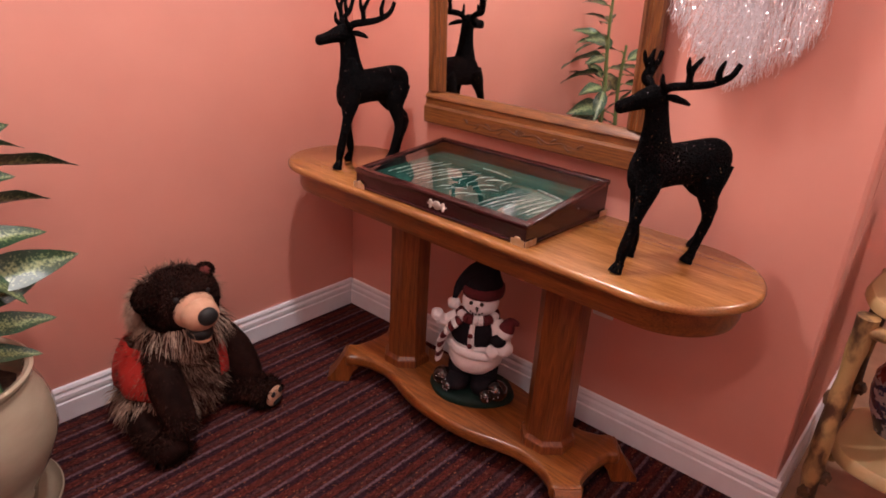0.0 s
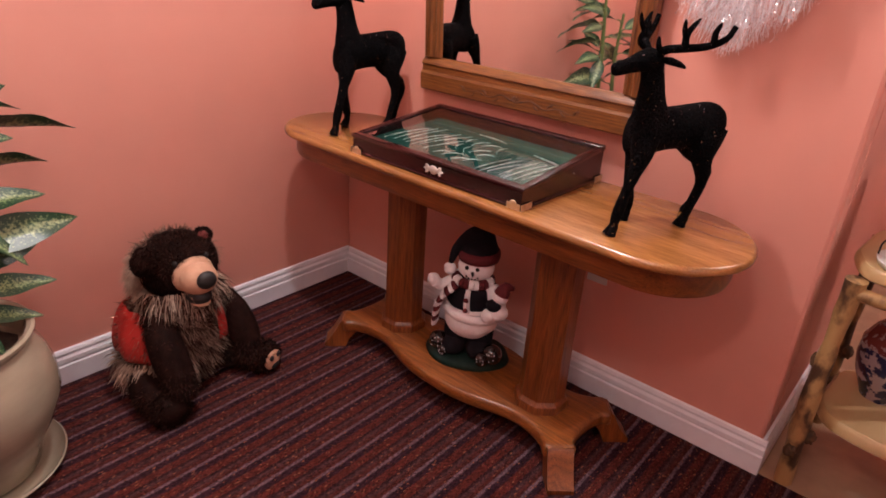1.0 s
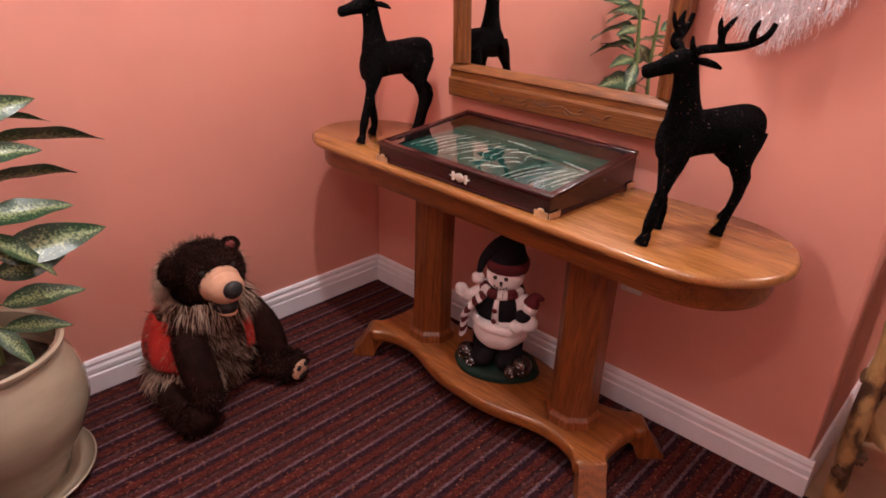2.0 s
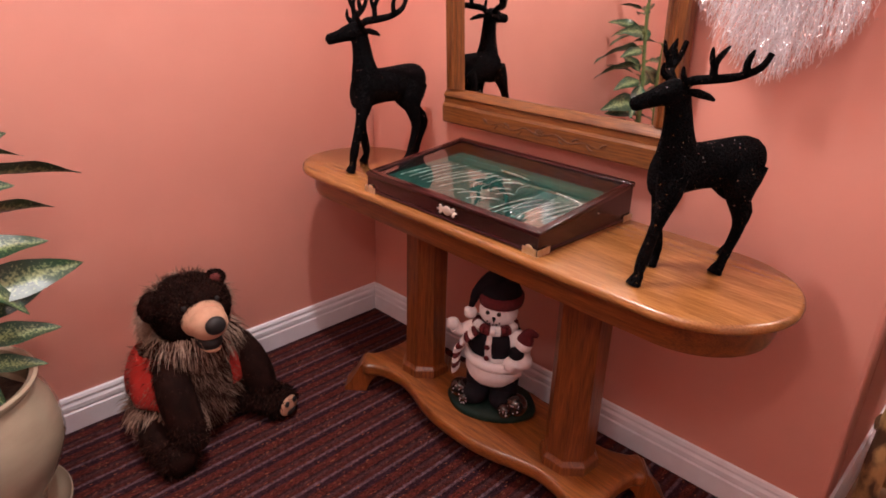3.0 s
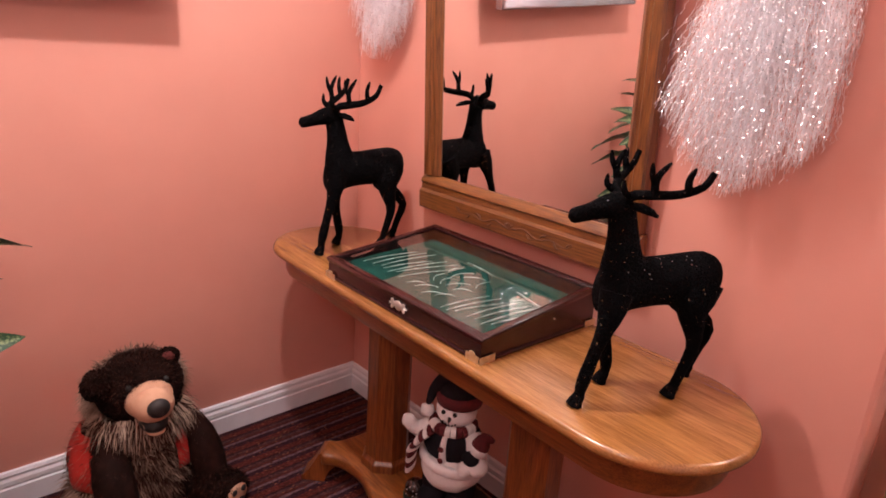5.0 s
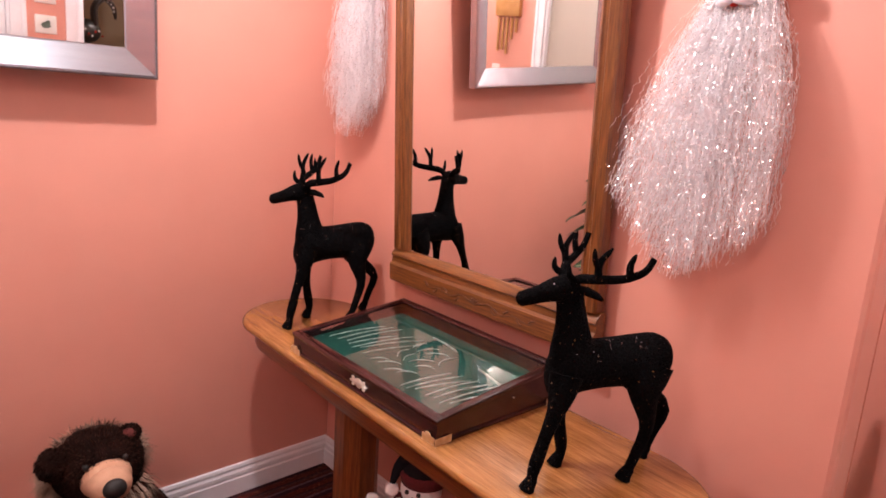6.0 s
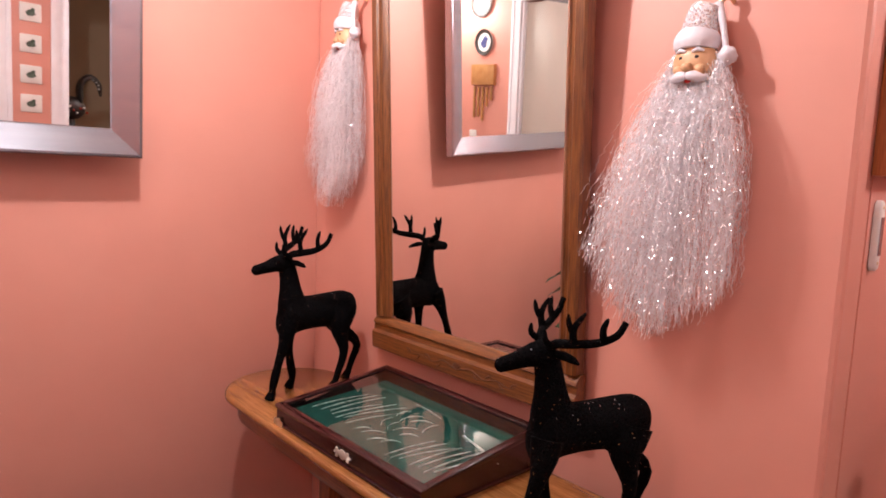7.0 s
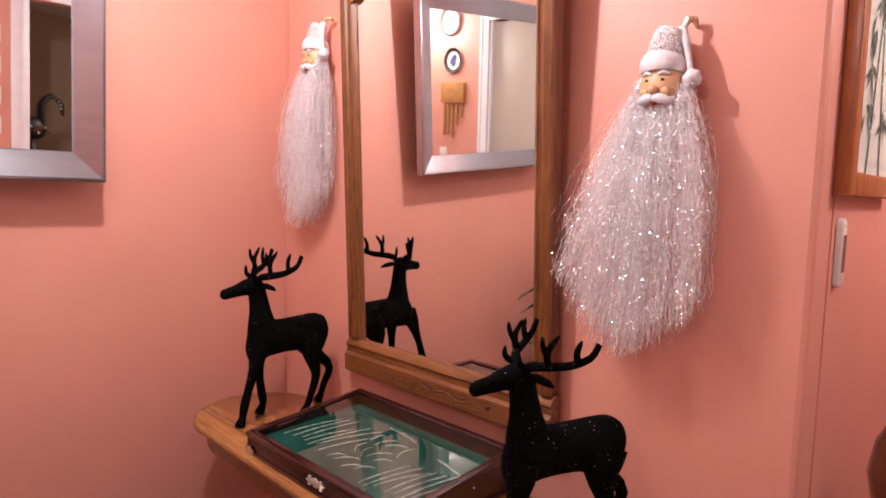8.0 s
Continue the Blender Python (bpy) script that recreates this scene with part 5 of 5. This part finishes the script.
def porcelain_vase():
    t = thing("porcelain_vase", "red, white and blue patterned porcelain vase on a shelf", "vase", m=Matrix.Translation((2.055, 0.285, 0.246)))
    part("body", Shape().lathe([(0.0, 0.0), (0.052, 0.0), (0.055, 0.008), (0.060, 0.020), (0.084, 0.075), (0.094, 0.130), (0.090, 0.180), (0.068, 0.225), (0.040, 0.252), (0.032, 0.270), (0.034, 0.282)], PORCELAIN, seg=40), t, angle=50)
    part("shoulder_band", Shape().lathe([(0.0925, 0.170), (0.0915, 0.182), (0.0695, 0.2255), (0.060, 0.234)], PORCELAIN_RED, seg=40, caps=False), t, "red patterned band", angle=50)
    part("neck", Shape().lathe([(0.033, 0.270), (0.034, 0.300), (0.048, 0.330), (0.046, 0.333), (0.030, 0.300)], PORCELAIN_RED, seg=32), t, angle=50)


porcelain_vase()


def wire_basket():
    t = thing("wire_handled_tray", "cream tray with a thin black wire handle", "tray", m=Matrix.Translation((2.040, 0.110, 0.713)) @ Matrix.Scale(0.72, 4))
    part("tray", Shape().lathe([(0.0, 0.0), (0.128, 0.0), (0.142, 0.006), (0.150, 0.024), (0.147, 0.026), (0.136, 0.010), (0.0, 0.007)], PLASTIC, seg=40), t, angle=50)
    part("wire_handle", Shape().tube(along([(-0.146, 0.0, 0.022), (-0.140, 0.0, 0.075), (-0.085, 0.0, 0.112), (0.0, 0.0, 0.122), (0.085, 0.0, 0.112), (0.140, 0.0, 0.075), (0.146, 0.0, 0.022)], 26), 0.0032, WIRE, 8), t, "bent black wire handle")


wire_basket()


def brown_jug():
    t = thing("brown_jug", "round dark brown glazed jug on the log table", "jug", m=Matrix.Translation((2.035, 0.31, 0.713)))
    part("body", Shape().lathe([(0.0, 0.0), (0.060, 0.0), (0.066, 0.010), (0.086, 0.070), (0.118, 0.160), (0.131, 0.235), (0.120, 0.305), (0.095, 0.355), (0.058, 0.375), (0.052, 0.395), (0.062, 0.408), (0.055, 0.410), (0.044, 0.392), (0.0, 0.380)], BROWN_GLAZE, seg=44), t, angle=50)
    part("jug_handle", Shape().tube(along([(0.048, 0.030, 0.395), (0.085, 0.052, 0.400), (0.116, 0.070, 0.350), (0.102, 0.062, 0.300)], 12), 0.010, BROWN_GLAZE, 10), t)


brown_jug()


# ---- on the hall wall ----
def bamboo_picture():
    y0, y1, z0, z1 = 0.095, 0.605, 1.552, 2.15
    t = thing("bamboo_picture", "bamboo ink painting in a reddish wooden frame", "picture", m=Matrix.Translation((WX + 0.001, 0, 0)))
    d, w = 0.030, 0.048
    for lo, hi in (((0, y0, z0), (d, y0 + w, z1)), ((0, y1 - w, z0), (d, y1, z1)), ((0, y0 + w, z0), (d, y1 - w, z0 + w)), ((0, y0 + w, z1 - w), (d, y1 - w, z1))):
        part("frame_side", Shape().box(lo, hi, PICTURE_WOOD, 0.003), t)
    part("paper", Shape().box((0.020, y0 + w, z0 + w), (0.026, y1 - w, z1 - w), PAPER), t, "cream paper with grey washes", smooth=False)
    rng = random.Random(4)
    for y, lean in ((0.225, 0.018), (0.365, -0.02), (0.485, 0.01)):
        ink = Shape()
        for k in range(5):
            a = z0 + 0.03 + 0.11 * k
            ink.add([(0.0272, y + lean * k - 0.006, a), (0.0272, y + lean * k + 0.006, a), (0.0272, y + lean * (k + 1) + 0.005, a + 0.105), (0.0272, y + lean * (k + 1) - 0.005, a + 0.105)], [(0, 1, 2, 3)], INK)
        part("bamboo_stalk", ink, t, "brushed bamboo stalk", smooth=False)
    lf = Shape()
    for c, z in ((0.195, 2.03), (0.225, 1.90), (0.21, 1.82), (0.275, 1.97), (0.375, 2.01), (0.395, 1.86), (0.495, 1.91), (0.475, 2.05), (0.195, 1.74), (0.355, 1.73)):
        for _ in range(7):
            a = radians(rng.uniform(200, 345))
            L = rng.uniform(0.05, 0.095)
            ca, sa = math.cos(a), math.sin(a)
            x = 0.0278 + rng.uniform(0, 0.0006)
            b = (c + rng.gauss(0, 0.008), z + rng.gauss(0, 0.008))
            pts = [(x, b[0] + ca * u * L - sa * v, b[1] + sa * u * L + ca * v) for u, v in ((0, 0), (0.35, 0.006), (1, 0), (0.35, -0.006))]
            if all(y0 + w + 0.004 < q[1] < y1 - w - 0.004 and z0 + w + 0.004 < q[2] < z1 - w - 0.004 for q in pts):
                lf.add(pts, [(0, 1, 2, 3)], INK)
    part("bamboo_leaves", lf, t, "brushed bamboo leaves", smooth=False)


bamboo_picture()


def thermometer():
    t = thing("thermometer", "small white plastic wall thermometer", "thermometer", m=Matrix.Translation((WX, 0.167, 1.432)) @ Matrix.Scale(1.12, 4))
    n = 24
    out = []
    for k in range(n):
        a = 2 * math.pi * k / n
        out.append((0.017 * math.cos(a), 0.017 * math.sin(a) + (0.048 if math.sin(a) >= 0 else -0.048)))
    m = Matrix(((0, 0, 1, 0), (1, 0, 0, 0), (0, 1, 0, 0), (0, 0, 0, 1)))
    part("casing", Shape().prism(out, 0, 0, PLASTIC, [(0.001, 0.0), (0.009, 0.0), (0.012, 0.003)]).moved(m), t, angle=50)
    part("scale_plate", Shape().box((0.0118, -0.009, -0.036), (0.0138, 0.009, 0.034), SILVER, 0.0005), t, "greyish scale window", smooth=False)
    for z in (-0.050, 0.052):
        part("screw", Shape().ball((0.0122, 0, z), (0.0015, 0.003, 0.003), BRASS, 10, 6), t)
    part("mark", Shape().box((0.0137, -0.006, -0.032), (0.0142, 0.004, -0.030), INK), t, "dark printed bar", smooth=False)


thermometer()


def wall_outlet():
    t = thing("wall_outlet", "white plastic wall socket low on the wall", "socket", m=Matrix.Translation((1.235, 0, 0.470)))
    part("plate", Shape().box((-0.036, -0.006, -0.057), (0.036, -0.0005, 0.057), PLASTIC, 0.002), t)
    for z in (-0.022, 0.022):
        part("receptacle", Shape().box((-0.016, -0.008, z - 0.014), (0.016, -0.0058, z + 0.014), PLASTIC, 0.001), t)


wall_outlet()


# ---- things behind the camera, seen in the mirrors ----
def wall_tile(z):
    t = thing("picture_tile", "small cream tile with a dark animal mark", "tile", "tiles beside the doorway", Matrix.Translation((EAST, -0.432, z)))
    part("tile", Shape().box((-0.014, -0.060, -0.056), (-0.001, 0.060, 0.056), PLASTIC, 0.006), t)
    part("picture_mark", Shape().ball((-0.0145, 0, -0.004), (0.002, 0.024, 0.018), INK, 14, 8, lump=0.5).ball((-0.0145, 0.012, 0.016), (0.002, 0.012, 0.011), INK, 12, 8), t, "dark plain animal shape")


for z in (2.190, 2.000, 1.810, 1.628):
    wall_tile(z)


def wall_plate(x, z, r):
    t = thing("decorative_plate", "round painted plate with a dark rim on the wall", "plate", "plates on the wall", Matrix.Translation((x, SOUTH, z)))
    turn = Matrix.Rotation(radians(-90), 4, "X")
    part("plate", Shape().lathe([(0.0, 0.001), (r * 0.6, 0.001), (r, 0.014), (r * 0.98, 0.017), (r * 0.62, 0.007), (0.0, 0.006)], PLASTIC, seg=36).moved(turn), t, angle=60)
    part("rim_band", Shape().lathe([(r * 0.70, 0.0095), (r * 0.995, 0.0182), (r * 0.985, 0.0192), (r * 0.70, 0.0105)], DARK_WOOD, seg=36, caps=False).moved(turn), t, "dark painted rim", angle=60)
    part("painted_motif", Shape().ball((0.006, 0.0085, -0.01), (r * 0.30, 0.002, r * 0.34), BLUE_PAINT, 14, 8, lump=0.7).ball((-0.012, 0.0085, 0.024), (r * 0.22, 0.002, r * 0.2), BLUE_PAINT, 12, 8, lump=0.6), t, "blue painted motif")


wall_plate(1.685, 2.465, 0.115)
wall_plate(1.648, 2.168, 0.098)


def wind_chime():
    t = thing("wind_chime", "wooden wall chime with hanging bamboo tubes", "chime", m=Matrix.Translation((1.635, SOUTH, 1.925)))
    part("block", Shape().box((-0.125, 0.001, -0.078), (0.125, 0.035, 0.078), BAMBOO, 0.004), t, "flat wooden block")
    for k, L in enumerate((0.10, 0.15, 0.26, 0.23, 0.24)):
        x = -0.092 + 0.046 * k
        tube_ob = part("tube", Shape().tube([(x, 0.020, -0.090), (x + 0.002, 0.020, -0.090 - L)], [0.011, 0.011], BAMBOO, 12), t)
        part("cord", Shape().tube([(x, 0.020, -0.076), (x, 0.020, -0.092)], 0.0016, WIRE, 6), tube_ob)


wind_chime()


def light_switch():
    t = thing("light_switch", "white plastic light switch plate", "switch", m=Matrix.Translation((1.750, SOUTH, 1.435)))
    part("plate", Shape().box((-0.040, 0.0005, -0.060), (0.040, 0.006, 0.060), PLASTIC, 0.002), t)
    part("rocker", Shape().box((-0.016, 0.005, -0.030), (0.016, 0.010, 0.030), PLASTIC, 0.002), t)


light_switch()


def rooster_figure():
    s = Shape()
    s.ball((0, -0.02, 0.16), (0.060, 0.085, 0.075), DARK_WOOD, 20, 14)
    s.tube(along([(0, -0.08, 0.17), (0, -0.12, 0.25), (0, -0.12, 0.33)], 8), [0.045, 0.042, 0.038, 0.034, 0.030, 0.028, 0.026, 0.02], DARK_WOOD, 12)
    s.tube(along([(0, 0.03, 0.20), (0, 0.03, 0.31), (0, 0.085, 0.37), (0, 0.14, 0.33), (0, 0.155, 0.25)], 14), [(0.02, 0.05), (0.02, 0.05), (0.02, 0.048), (0.02, 0.046), (0.02, 0.044), (0.02, 0.042), (0.02, 0.040), (0.018, 0.038), (0.018, 0.034), (0.016, 0.030), (0.016, 0.026), (0.014, 0.02), (0.012, 0.014), (0.006, 0.006)], DARK_WOOD, 12, up=(1, 0, 0))
    for k in range(9):
        a = radians(200 - 26 * k)
        s.ball((-0.022, 0.085 + 0.052 * math.cos(a), 0.305 + 0.052 * math.sin(a)), 0.007, PLASTIC, 8, 6)
    for k in range(7):
        s.ball((-0.056, -0.06 + 0.02 * k, 0.15 + 0.02 * math.sin(k * 1.7)), 0.007, PLASTIC if k % 2 else RED_FELT, 8, 6)
    s.tube([(0, -0.12, 0.34), (0, -0.16, 0.335)], [0.014, 0.002], SKIN, 8)
    s.ball((0, -0.12, 0.365), (0.008, 0.03, 0.02), RED_FELT, 12, 8)
    s.lathe([(0.02, 0.09), (0.022, 0.05), (0.05, 0.02), (0.055, 0.0)], DARK_WOOD, (0, -0.02, 0), 20)
    ob = part("rooster_figure", s, angle=60)
    ob.matrix_world = Matrix.Translation((3.50, -0.035, 1.43)) @ Matrix.Scale(1.15, 4)
    tagged(ob, "black painted rooster figure with pale dots", "figurine")


rooster_figure()


def cabinet():
    t = thing("tall_cabinet", "dark wooden cabinet in the room beyond", "cabinet", m=Matrix.Translation((3.50, 0.06, -0.004)))
    part("body", Shape().box((-0.17, -0.40, 0.0), (0.20, 0.40, 1.412), DARK_WOOD, 0.004), t)
    part("top", Shape().box((-0.185, -0.42, 1.412), (0.21, 0.42, 1.434), DARK_WOOD, 0.004), t)
    for y0, y1 in ((-0.39, -0.005), (0.005, 0.39)):
        d = part("cabinet_door", Shape().box((-0.19, y0, 0.05), (-0.171, y1, 1.38), DARK_WOOD, 0.003), t)
        part("knob", Shape().ball((-0.197, y1 - 0.03 if y0 < 0 else y0 + 0.03, 0.7), 0.010, BRASS, 10, 8), d)


cabinet()
